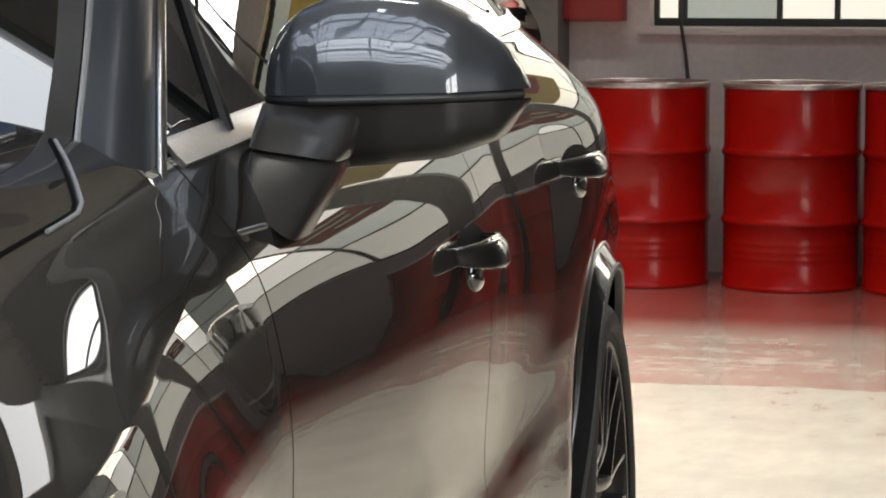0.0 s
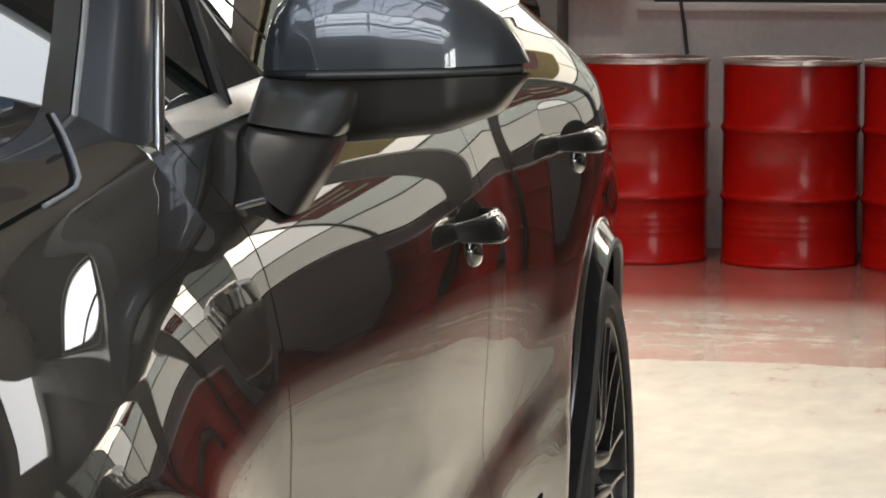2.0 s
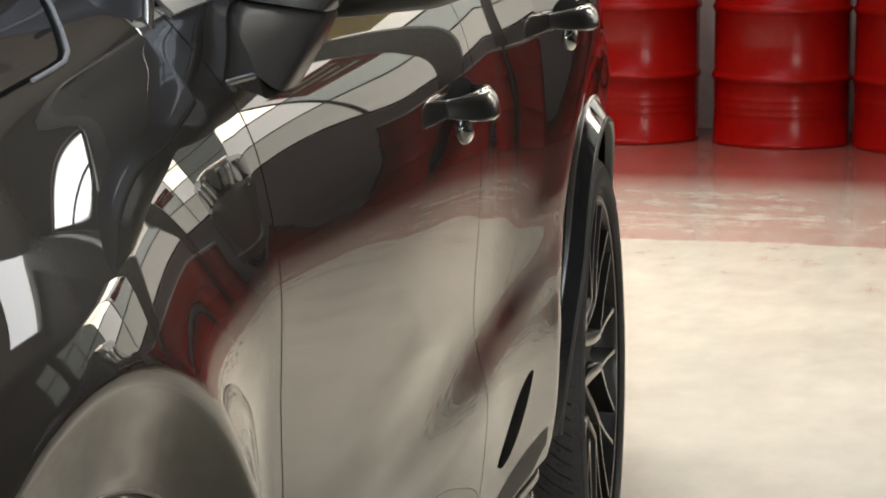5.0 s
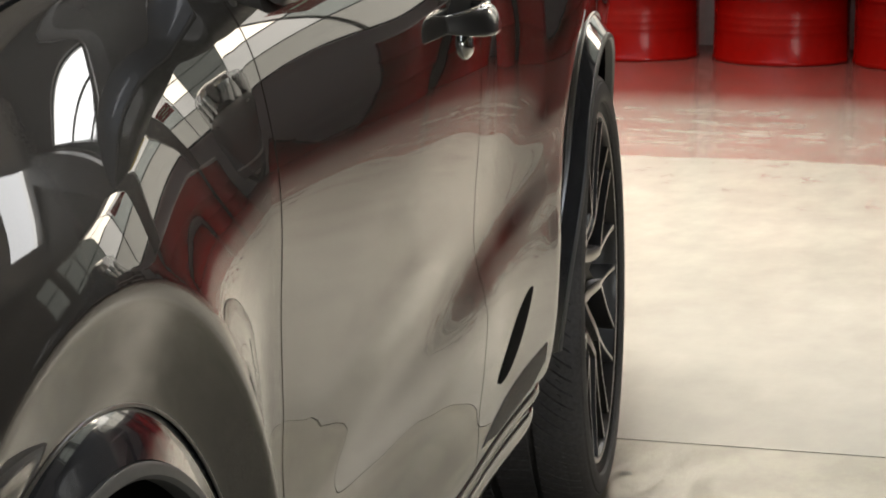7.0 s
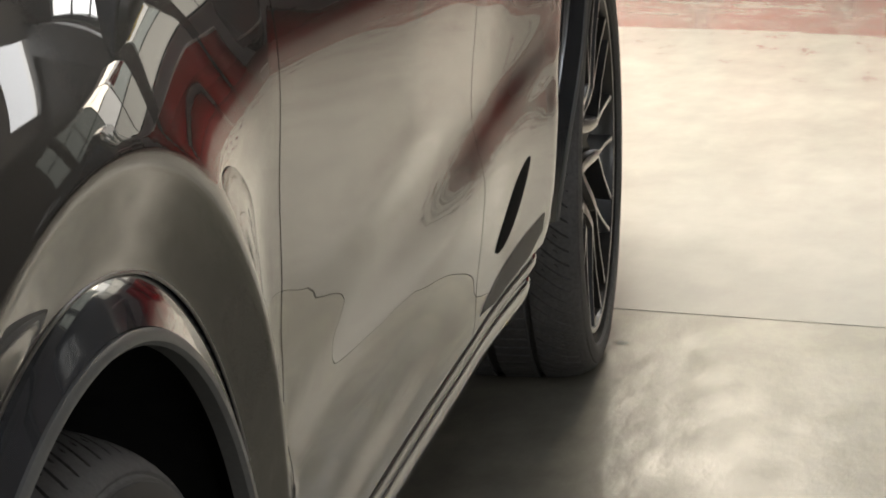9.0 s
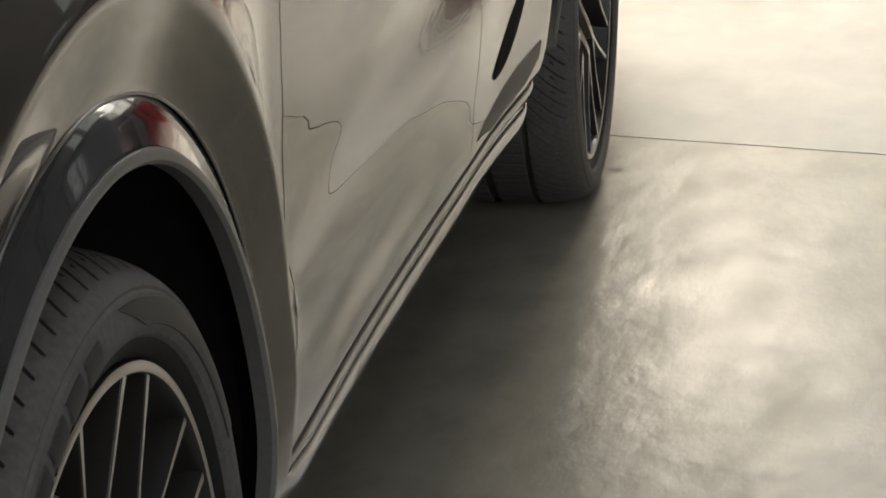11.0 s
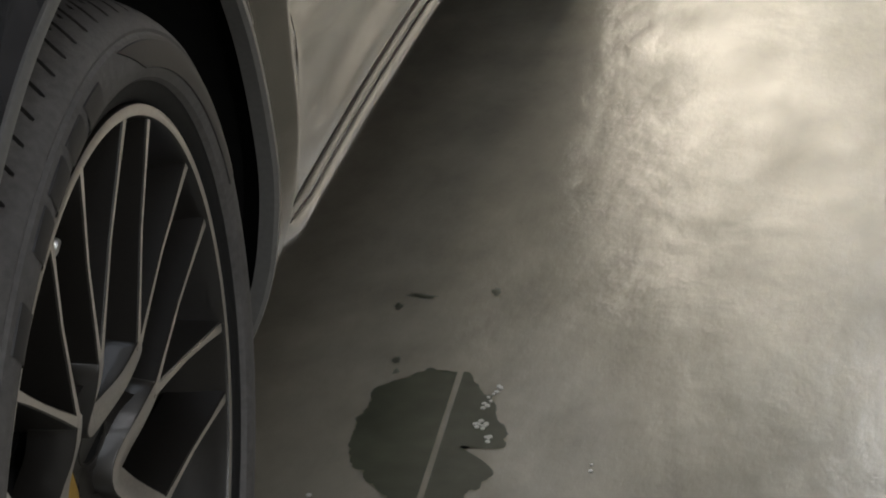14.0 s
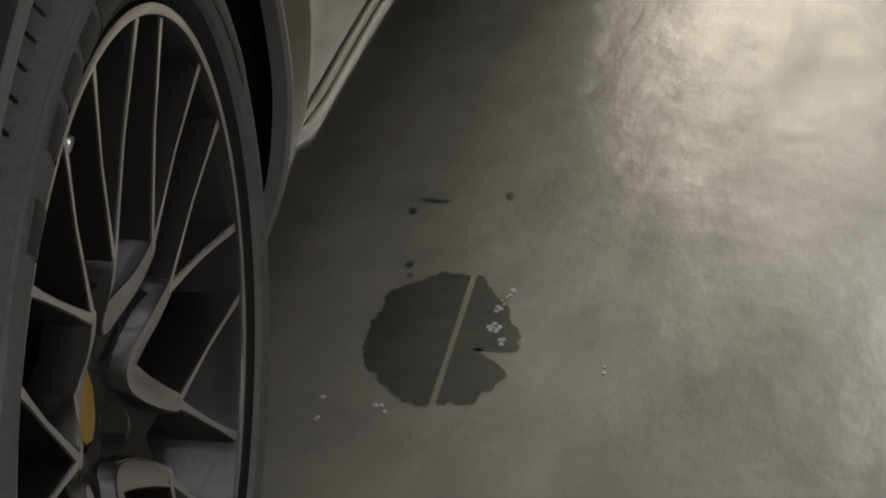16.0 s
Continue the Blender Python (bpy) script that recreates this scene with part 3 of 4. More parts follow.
def make_wheel(m, width, phase, name_parent):
    """Wheel with barrel, five looped double spokes, hub, crest cap, brake disc and tyre."""
    barrel = revolve([(.2965, -.010), (.2985, -.004), (.2975, .0005), (.2945, .0018), (.2895, .0010), (.2880, -.0015), (.2870, -.010), (.2790, -.030), (.2700, -.06), (.2640, -.10), (.2640, -width + .02)], 128, "x",
                     mats=[0, 0, 1, 1, 0, 0, 0, 0, 0, 0])
    w = part("wheel", barrel, [RIM_DARK, MACHINED], name_parent, "dark multi-spoke alloy wheel with machined face")
    w.matrix_local = m
    part("tyre", tyre_mesh(width), [RUBBER, RUBBER_DARK], w, "black low-profile tyre", angle=28)
    for k in range(5):
        o = phase + 72 * k
        j1, j2 = polar(.124, o - 5, -.0095), polar(.127, o + 40, -.0095)
        spokes = ((j1, -9.0), (j1, 12.6), (j2, 24.6), (j2, 48.0))
        for j, e in spokes:
            end = polar(.2925, o + e, -.0012)
            mid = (j + end) / 2
            mid = mid * (1 + .004) + Vector((-.0018, 0, 0))
            part("spoke", blade([j, j.lerp(mid, .5), mid, mid.lerp(end, .5), end], [.0100, .0074, .0066, .0072, .0105], .046), [RIM_DARK, MACHINED], w)
        loop = [j1 + (j1 - polar(.1, o - 5, -.0095)) * .35, j1, polar(.101, o - 1.5, -.016), polar(.081, o + 6, -.025), polar(.070, o + 17.5, -.030), polar(.081, o + 29, -.025), polar(.102, o + 36.5, -.016), j2, j2 * 1.06]
        fine = np.linspace(0, 8, 33)
        ws = np.interp(fine, range(9), [.004, .016, .0205, .0240, .0260, .0240, .0205, .016, .004])
        part("spoke_loop", blade([Vector(q) for q in spline([tuple(q) for q in loop], fine)], list(ws), .034), [RIM_DARK, MACHINED], w, angle=50)
        # arm between two loops; its bolt hole is a flat disc, the shaded depth painted black
        arm = bmesh.new()
        ring = [polar(.036, o - 45, -.050), polar(.066, o - 44, -.040), polar(.095, o - 36, -.032), polar(.118, o - 31, -.019), polar(.105, o - 18.5, -.028), polar(.117, o - 6, -.019), polar(.095, o - 2, -.032), polar(.066, o + 7, -.040), polar(.036, o + 9, -.050)]
        fv = [arm.verts.new(p) for p in ring]
        bv = [arm.verts.new(p - Vector((.030, 0, 0))) for p in ring]
        arm.faces.new(fv), arm.faces.new(bv[::-1])
        for i in range(len(ring)):
            j = (i + 1) % len(ring)
            arm.faces.new((fv[i], fv[j], bv[j], bv[i]))
        part("spoke_arm", arm, RIM_DARK, w, angle=50)
        hole = revolve([(.0205, -.002), (.0198, .0010), (.0188, .0012), (.0172, -.0002), (.0165, -.0004), (.0005, -.0004)], 28, "x", mats=[0, 0, 0, 1, 1])
        out = polar(1, o - 18.5, 0)
        for v in hole.verts:                      # lies in the sloping face of the arm
            v.co.x += .30 * v.co.dot(out)
            v.co += polar(.062, o - 18.5, -.0405)
        part("bolt_hole", hole, [RIM_DARK, LINER], w)
    part("hub", revolve([(.082, -.078), (.080, -.056), (.074, -.047), (.062, -.0435), (.047, -.0455), (.038, -.049), (.0365, -.056)], 48, "x"), RIM_DARK, w)
    part("centre_cap", revolve([(.037, -.058), (.0365, -.050), (.034, -.0485), (.0325, -.050), (.028, -.0485), (.0005, -.0465)], 48, "x"), GLOSS_BLACK, w, "glossy centre cap")
    crest = bmesh.new()
    outline = [(-.020, .024), (0, .026), (.020, .024), (.022, .002), (.013, -.020), (0, -.028), (-.013, -.020), (-.022, .002)]
    f0, f1 = [crest.verts.new((-.044, a, b)) for a, b in outline], [crest.verts.new((-.048, a, b)) for a, b in outline]
    crest.faces.new(f0), crest.faces.new(f1[::-1])
    for i in range(8):
        crest.faces.new((f0[i], f0[(i + 1) % 8], f1[(i + 1) % 8], f1[i]))
    c = part("crest", crest, YELLOW_CAP, w, "plain gold shield on the cap")
    c.matrix_local = pose(0, 0, 0, phase + 20, 0, 0)
    part("brake_disc", revolve([(.08, -.10), (.185, -.10), (.187, -.103), (.187, -.128), (.185, -.130), (.08, -.130)], 64, "x"), STEEL_BRAKE, w, "grey steel brake disc")
    # added black disc closing the barrel, for the shade behind the brake
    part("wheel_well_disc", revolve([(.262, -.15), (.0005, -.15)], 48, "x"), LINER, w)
    valve = sweep([polar(.268, phase - 19, -.055), polar(.258, phase - 18.2, -.032), polar(.256, phase - 18, -.030), polar(.250, phase - 17.4, -.013), polar(.2495, phase - 17.4, -.0115)], [.0045, .0045, .0062, .0062, .0050], 14)
    part("valve", valve, SATIN, w, "grey valve stem")
    return w


wheel_f = make_wheel(pose(0, 0, HUB), .285, 0, car)
wheel_r = make_wheel(pose(.019, BASE, HUB), .315, 31, car)
for w in (wheel_f, wheel_r):
    far = copy_thing(w, pose(2 * MID - w.location.x, w.location.y, HUB, 0, 0, 180))

# raised sidewall panel and plain bars where the maker's lettering stands
def sidewall_patch(name, a0, a1, inner, outer, label=""):
    """A thin raised patch that follows the tyre's sidewall between two angles; inner and outer radii are functions of 0..1."""
    bm = bmesh.new()
    rows = []
    for k in range(41):
        t = k / 40
        r0, r1 = inner(t), outer(t)
        row = []
        for q in (0, .04, .2, .4, .6, .8, .96, 1):
            r = r0 + (r1 - r0) * q
            x = float(np.interp(r, (.3145, .317, .325, .336, .3465), (.0045, .009, .0125, .0118, .0085)))
            row.append(bm.verts.new(polar(r, a0 + (a1 - a0) * t, x + (-.001 if q in (0, 1) else .0011))))
        rows.append(row)
    for a, b in zip(rows, rows[1:]):
        for i in range(7):
            bm.faces.new((a[i], a[i + 1], b[i + 1], b[i]))
    part(name, bm, LETTER, wheel_f, label)


sidewall_patch("sidewall_panel", 3, 62, lambda t: .3235 + .0205 * max(0, 1 - t * 6), lambda t: .3445, "smooth darker sidewall panel")
for a0, a1 in ((-11.5, -5.5), (-19, -13), (-26.5, -20.5), (-34, -28), (-46, -40)):
    sidewall_patch("lettering_bar", a0, a1, lambda t: .3200, lambda t: .3420)


# ---- glasshouse
def strip(lines, n):
    """A surface through several 3D lines, each a list of points; n samples along."""
    bm = bmesh.new()
    rows = []
    for line in lines:
        k = np.linspace(0, len(line) - 1, n)
        rows.append([bm.verts.new(p) for p in spline(line, k)])
    for a, b in zip(rows, rows[1:]):
        for i in range(n - 1):
            bm.faces.new((a[i], a[i + 1], b[i + 1], b[i]))
    return bm


def thick(bm, d):
    bmesh.ops.recalc_face_normals(bm, faces=bm.faces)
    bmesh.ops.solidify(bm, geom=bm.faces[:], thickness=d)
    return bm


L1 = [(-.112, .615, 1.119), (-.158, .80, 1.255), (-.245, 1.15, 1.44), (-.33, 1.52, 1.56)]
L2 = [(-.166, .565, 1.139), (-.200, .73, 1.257), (-.295, 1.08, 1.47), (-.40, 1.42, 1.61)]
L3 = [(-.192, .560, 1.146), (-.226, .72, 1.258), (-.330, 1.06, 1.485), (-.44, 1.40, 1.630)]
for line in (L1, L2, L3):         # carried on below the bonnet edge
    line.insert(0, tuple(np.array(line[0]) + .35 * (np.array(line[0]) - np.array(line[1]))))
shift = lambda line, d: [tuple(np.add(p, d)) for p in line]
ribs = []
for t in (0, .12, .3, .5, .7, .88, 1):
    o = math.sin(math.pi * t)
    ribs.append([tuple(np.add(np.add(np.multiply(p, 1 - t), np.multiply(q, t)), (.014 * o, -.012 * o, .012 * o))) for p, q in zip(L1, L2)])
both("windscreen_pillar", thick(strip(ribs, 24), .008), PILLAR, car, "windscreen pillar with its dark blue-grey reflection put into the colour")
both("pillar_cover", thick(strip([shift(L2, (-.004, -.002, .002)), shift(L3, (0, 0, .004))], 24), .010), HOUSING, car, "black windscreen pillar cover")
both("pillar_strip", sweep(spline(L2, np.linspace(0, 4, 28)), .0035, 8), SATIN, car, "thin bright strip")
both("window_strip", sweep(spline(shift(L1, (.003, -.002, .001)), np.linspace(0, 4, 28)), .0056, 10), SATIN_BRIGHT, car, "bright polished window surround")
ws = []
for t in np.linspace(0, 1, 9):
    a = spline(L3, np.linspace(.6, 4, 6))
    b = a.copy()
    b[:, 0] = 2 * MID - a[:, 0]
    row = a + (b - a) * t
    row[:, 1] -= .16 * 4 * t * (1 - t) * np.array([1, 1, 1, 1, .8, .25])
    row[:, 2] += .035 * 4 * t * (1 - t)
    ws.append([tuple(p) for p in row])
part("windscreen", strip(ws, 12), GLASS, car, "tinted windscreen reflecting the roof")

ys = np.linspace(.66, 3.25, 40)
belt_p = skin_point(ys, np.full_like(ys, S_BELT))[0]
roof_z = np.interp(ys, [.66, .9, 1.2, 1.5, 2.0, 2.6, 3.25], [1.145, 1.31, 1.47, 1.565, 1.58, 1.47, 1.28])
roof_z = np.convolve(np.pad(roof_z, 3, mode='edge'), np.ones(7) / 7, 'valid')
roof_x = np.interp(roof_z, [1.1, 1.56], [-.115, -.335])
low, high = belt_p + np.array([-.010, 0, .006]), np.stack([roof_x - .034, ys, roof_z], 1)
bulge = (low + high) / 2 + np.array([.004, 0, .002])
glass = strip([[tuple(p) for p in low], [tuple(p) for p in bulge], [tuple(p) for p in high]], 80)
both("side_window", glass, GLASS, car, "dark tinted side glass")
# painted door top; its white reflection is given as a silver colour
both("belt_strip", thick(strip([[tuple(p) for p in skin_point(ys, np.full_like(ys, S_BELT - q), o)[0]] for q, o in ((.34, .0006), (.32, .0028), (.02, .0036))] + [[tuple(p) for p in belt_p + np.array(o)] for o in ((-.0040, 0, .0120), (-.0085, 0, .0150))], 80), .004), SATIN, car, "silver strip standing for the white reflection on the door top")
both("window_bar", sweep([(-.116, .868, 1.126), (-.138, .864, 1.20), (-.157, .86, 1.268), (-.178, .857, 1.335)], [.011, .010, .0095, .009], 8, .8), BLACK_PLASTIC, car, "black quarter window bar")
both("door_pillar", sweep([(-.118, 1.74, 1.165), (-.22, 1.86, 1.36), (-.32, 1.95, 1.55)], .028, 8, .5), GLOSS_BLACK, car, "black middle pillar")
roof = []
for t in np.linspace(0, 1, 13):
    sel = ys >= 1.27
    a = high[sel]
    b = a.copy()
    b[:, 0] = 2 * MID - a[:, 0]
    row = a + (b - a) * t
    row[:, 2] += .085 * (4 * t * (1 - t)) ** .6
    roof.append([tuple(p) for p in row])
part("roof", strip(roof, 40), PAINT, car)
tail = []
for t in np.linspace(0, 1, 9):
    a = np.array([(-.19, 3.22, 1.28), (-.16, 3.5, 1.16), (-.22, 3.84, 1.05), (-.30, 3.90, .55)])
    b = a.copy()
    b[:, 0] = 2 * MID - a[:, 0]
    row = a + (b - a) * t
    row[:, 2] += .06 * 4 * t * (1 - t) * np.array([1, 1, .5, 0])
    row[:, 1] += .05 * 4 * t * (1 - t)
    tail.append([tuple(p) for p in row])
part("tailgate", strip(tail, 24), PAINT, car)
part("cabin", box(-1.72, .75, .45, -.22, 3.1, 1.10, .06), DARK_CABIN, car, "dark cabin interior")
part("cowl", thick(strip([[(-.17, .47, 1.125), (-.5, .40, 1.15), (MID, .38, 1.165), (-1.44, .40, 1.15), (-1.77, .47, 1.125)],
                          [(-.20, .58, 1.138), (-.5, .46, 1.16), (MID, .42, 1.17), (-1.44, .46, 1.16), (-1.74, .58, 1.138)]], 24), .01), BLACK_PLASTIC, car, "black plastic cowl")
part("underbody", box(-1.86, -.62, .24, -.10, 3.5, .42, .03), LINER, car, "dark underbody")


# ---- mirror
def mirror_parts():
    cap, low = bmesh.new(), bmesh.new()
    U, TH = np.linspace(0, 1, 36), np.linspace(0, math.pi, 28)
    for bm, up in ((cap, True), (low, False)):
        rows = []
        for u in U:
            x = -.098 + .252 * u
            h = np.interp(u, [0, .02, .06, .14, .28, .45, .62, .78, .90, .97, 1], [.012, .042, .064, .082, .0955, .098, .092, .073, .047, .022, .004])
            d = np.interp(u, [0, .03, .10, .25, .5, .75, .92, 1], [.030, .055, .075, .088, .092, .080, .048, .010])
            yc = .985 + .02 * u
            zb = 1.1535 + .006 * u
            row = []
            for th in TH:
                c, s = math.cos(th), math.sin(th)
                e = lambda v: math.copysign(abs(v) ** (.96 if up else .85), v)
                if up:
                    row.append(bm.verts.new((x, yc - d * e(c), zb + .004 + h * e(s))))
                else:
                    hl = np.interp(u, [0, .05, .35, .7, .9, 1], [.050, .062, .064, .056, .038, .003])
                    row.append(bm.verts.new((x - .012 * (1 - u) * s, yc - d * .97 * e(c), zb - .006 - hl * abs(s) ** .38)))
            rows.append(row)
        for a, b in zip(rows, rows[1:]):
            for i in range(len(TH) - 1):
                bm.faces.new((a[i], a[i + 1], b[i + 1], b[i]))
        bm.faces.new(rows[0]), bm.faces.new(rows[-1][::-1])
    return cap, low


cap, low = mirror_parts()
mirror = part("door_mirror", cap, PAINT_CAP, front_door, "blue-grey mirror cap over a gloss black housing")
for name, bm, mt, lab in (("mirror_housing", low, HOUSING, "gloss black lower housing"),):
    part(name, bm, mt, front_door, lab, angle=85)
band = bmesh.new()
seam = [(-.094 + .242 * u, (.985 + .02 * u) - .975 * float(np.interp(u, [0, .03, .10, .25, .5, .75, .92, 1], [.030, .055, .075, .088, .092, .080, .048, .010])), 1.1525 + .006 * u) for u in np.linspace(.01, .995, 30)]
part("indicator_strip", sweep([p for p in seam if p[0] > -.043], .0056, 8, .9), LIP, front_door, "slim clear indicator strip")
part("mirror_seam", sweep(seam, .0055, 8), BLACK_PLASTIC, front_door)
foot = bmesh.new()
levels = [((-.094, 1.150), (.010, 1.146), .905, 1.0), ((-.0955, 1.128), (.004, 1.118), .868, .985), ((-.0945, 1.113), (-.006, 1.101), .842, .965), ((-.0915, 1.1105), (-.010, 1.0985), .847, .96), ((-.0935, 1.108), (-.0095, 1.096), .840, .958), ((-.088, 1.090), (-.016, 1.066), .795, .90), ((-.073, 1.068), (-.030, 1.034), .750, .86)]
rows = []
for (xa, za), (xb, zb), ya, yb in levels:
    ring = []
    for k in range(20):
        t = 2 * math.pi * k / 20
        c, s = math.copysign(abs(math.cos(t)) ** .45, math.cos(t)), math.copysign(abs(math.sin(t)) ** .45, math.sin(t))
        f = (c + 1) / 2
        ring.append(foot.verts.new((xa + (xb - xa) * f, (ya + yb) / 2 + (yb - ya) / 2 * s, za + (zb - za) * f)))
    rows.append(ring)
for a, b in zip(rows, rows[1:]):
    for k in range(20):
        foot.faces.new((a[k], a[(k + 1) % 20], b[(k + 1) % 20], b[k]))
foot.faces.new(rows[0]), foot.faces.new(rows[-1][::-1])
part("mirror_foot", foot, HOUSING, front_door, "gloss black mirror foot")


# ---- door handles
def handle(door, y0, y1, z, bow):
    """A bow handle standing off the door with its rims, a near-black cap as the shade of the recess behind it, and the
    lock cover below.
    """
    ym = (y0 + y1) / 2
    bar = bmesh.new()
    rows = []
    for t in np.linspace(0, 1, 33):
        y = y0 + (y1 - y0) * t
        o = bow * (1 - abs(2 * t - 1) ** 3.0) - .004
        hw = .0085 + .0095 * math.sin(math.pi * t) ** .6 * (1.12 - .3 * t)      # half height, fuller towards the front
        hd = .0065 + .0035 * math.sin(math.pi * t)
        row = []
        for k in range(20):
            a = 2 * math.pi * k / 20
            ca, sa = math.cos(a), math.sin(a)
            row.append(bar.verts.new((skin_x(y, z) + o + hd * math.copysign(abs(ca) ** .75, ca) - .35 * hw * sa, y, z + hw * math.copysign(abs(sa) ** .8, sa))))
        rows.append(row)
    for a, b in zip(rows, rows[1:]):
        for k in range(20):
            bar.faces.new((a[k], a[(k + 1) % 20], b[(k + 1) % 20], b[k]))
    bar.faces.new(rows[0]), bar.faces.new(rows[-1][::-1])
    bow_part = part("handle", bar, HANDLE, door, "dark glossy bow handle")
    rim = [(skin_x(y, z) + bow * (1 - abs(2 * t - 1) ** 3.0) - .004 - .004 * math.sin(math.pi * t), y, z + .009 + .0075 * math.sin(math.pi * t)) for t, y in ((t, y0 + (y1 - y0) * t) for t in np.linspace(.05, .97, 30))]
    part("handle_rim", sweep(rim, [.0016 + .0026 * t for t in np.linspace(0, 1, 30)], 10), CHROME, bow_part, "bright chrome edge")
    low = [(skin_x(y, z) + bow * (1 - abs(2 * t - 1) ** 3.0) + .002 * math.sin(math.pi * t), y, z - .0085 - .0085 * math.sin(math.pi * t)) for t, y in ((t, y0 + (y1 - y0) * t) for t in np.linspace(.04, .96, 30))]
    part("handle_rim", sweep(low, .0018, 8), CHROME, bow_part, "bright chrome edge")
    for name, dy, dz, ry, rz, out, mt, lab in (("handle_recess", .020, .004, .100, .024, .0030, RECESS_SHADE, "near-black cap painted as the shaded recess behind the handle"), ("lock_cover", .022, -.031, .034, .021, .011, CHROME, "bright lock cover")):
        cup = bmesh.new()
        bmesh.ops.create_uvsphere(cup, u_segments=36, v_segments=18, radius=1)
        for v in cup.verts:
            y, zz = ym + dy + v.co.y * ry, z + dz + v.co.z * rz
            v.co = Vector((skin_x(y, zz) + v.co.x * out, y, zz))
        part(name, cup, mt, door, lab)


handle(front_door, 1.488, 1.674, .944, .040)
handle(rear_door, 2.335, 2.538, .988, .040)
# flat black lens laid on the skin, and a black trim, ahead of the rear wheel
lens = bmesh.new()
rows = []
for u in np.linspace(-1, 1, 25):
    w = .040 * (1 - u * u) ** .75 + .0005
    row = []
    for k in (-1, -.5, 0, .5, 1):
        y, z = 1.982 + .116 * u + .36 * w * k * -1, .474 + .043 * u + .93 * w * k - .008 * (1 - u * u)
        row.append(lens.verts.new((skin_x(y, z) + (.0016 if abs(k) < 1 else -.002), y, z)))
    rows.append(row)
for a, b in zip(rows, rows[1:]):
    for k in range(4):
        lens.faces.new((a[k], a[k + 1], b[k + 1], b[k]))
part("side_vent", lens, LINER, rear_door, "flat black lens shape ahead of the rear wheel")
flick = bmesh.new()
rows = []
for t in np.linspace(0, 1, 30):
    y = 1.76 + .46 * t
    top = .372 + .040 * math.sin(math.pi / 2 * t) ** .8
    low = .370 - .021 * float(smooth01(0, .35, t)) + .008 * t + .022 * float(smooth01(.80, 1.0, t))
    row = []
    for k in (0, .08, .3, .5, .7, .92, 1):
        z = low + (top - low) * k
        row.append(flick.verts.new((skin_x(y, z) + (.0012 if 0 < k < 1 else -.002), y, z)))
    rows.append(row)
for a, b in zip(rows, rows[1:]):
    for k in range(6):
        flick.faces.new((a[k], a[k + 1], b[k + 1], b[k]))
part("lower_trim", flick, BLACK_PLASTIC, rear_door, "black trim running into the wheel arch")
both("bonnet_gap", sweep([tuple(skin_point(np.array(y), np.array(s), .0004)[0]) for y, s in ((-.5, 18.3), (-.2, 18.2), (.0, 18.15), (.12, 18.1), (.21, 18.12), (.28, 18.06), (.345, 18.02), (.372, 18.02), (.392, 18.12), (.43, 18.45), (.48, 18.85), (.53, 19.2))], .0018, 8), LINER, car, "dark shut line of the bonnet")
# thin pale tube painted as the glint on the bonnet's edge
both("bonnet_edge", sweep([tuple(skin_point(np.array(y), np.array(s), .0012)[0]) for y, s in ((.30, 17.98), (.345, 17.95), (.376, 17.95), (.400, 18.06), (.437, 18.40), (.485, 18.80), (.53, 19.14))], .0020, 8), EDGE, car, "pale highlight painted along the bonnet edge")


both("corner_strip", sweep(spline([(-.113, .615, 1.122), (-.108, .62, 1.108), (-.090, .62, 1.086), (-.073, .625, 1.069), (-.059, .63, 1.053)], np.linspace(0, 4, 24)), [.0036] * 12 + [.0026] * 12, 8), SATIN, car, "bright strip from the pillar foot to the door edge")
both("door_shoulder_strip", sweep(spline([(-.060, .645, 1.050), (-.054, .66, 1.0515), (-.0475, .68, 1.053), (-.041, .70, 1.054)], np.linspace(0, 3, 18)), .0030, 8), SATIN, car, "short bright strip under the mirror")


# ---- ends of the car: nose with grille and lamps, tail with lamps
def end_cap(y, s1, bow, material_name, shrink=(1, .93, .8, .55, .2)):
    """Closes the body at one end: rings drawn in towards the middle and bowed out along y."""
    ss = np.linspace(0, s1, 60)
    xs, zs = skin(np.full_like(ss, y), ss)
    ring = [(float(a), float(b)) for a, b in zip(xs, zs)]
    ring = ring + [(2 * MID - a, b) for a, b in ring[::-1]]
    cz = .62
    bm = bmesh.new()
    rows = []
    for i, k in enumerate(shrink):
        d = bow * math.sin(math.pi / 2 * (1 - k) ** .55)
        rows.append([bm.verts.new((MID + (a - MID) * k, y + d, cz + (b - cz) * k)) for a, b in ring])
    n = len(ring)
    for a, b in zip(rows, rows[1:]):
        for i in range(n):
            bm.faces.new((a[i], a[(i + 1) % n], b[(i + 1) % n], b[i]))
    bm.faces.new(rows[-1])
    return bm


part("nose", end_cap(-.93, S_MID, -.16, PAINT), PAINT, car, "painted nose of the car")
part("tail", end_cap(3.86, S_BELT, .10, PAINT), PAINT, car, "painted tail of the car")
grille = part("grille", box(-1.55, -1.12, .42, -.39, -1.02, .66, .03), BLACK_PLASTIC, car, "black lower grille")
for z in (.47, .525, .58, .635):
    part("grille_bar", box(-1.50, -1.135, z - .008, -.44, -1.115, z + .008, .004), GLOSS_BLACK, grille)
for x0, x1 in ((-.52, -.26), (-1.68, -1.42)):
    part("headlight", box(x0, -1.06, .74, x1, -.94, .86, .035), GLASS, car, "dark glazed headlight")
    part("tail_lamp", box(x0 - .1, 3.90, .84, x1 + .1, 3.985, .90, .02), RED_SIGN_LENS, car, "red tail lamp")
side_low = skin_point(np.linspace(3.2, 3.86, 12), np.full(12, S_BELT))[0]
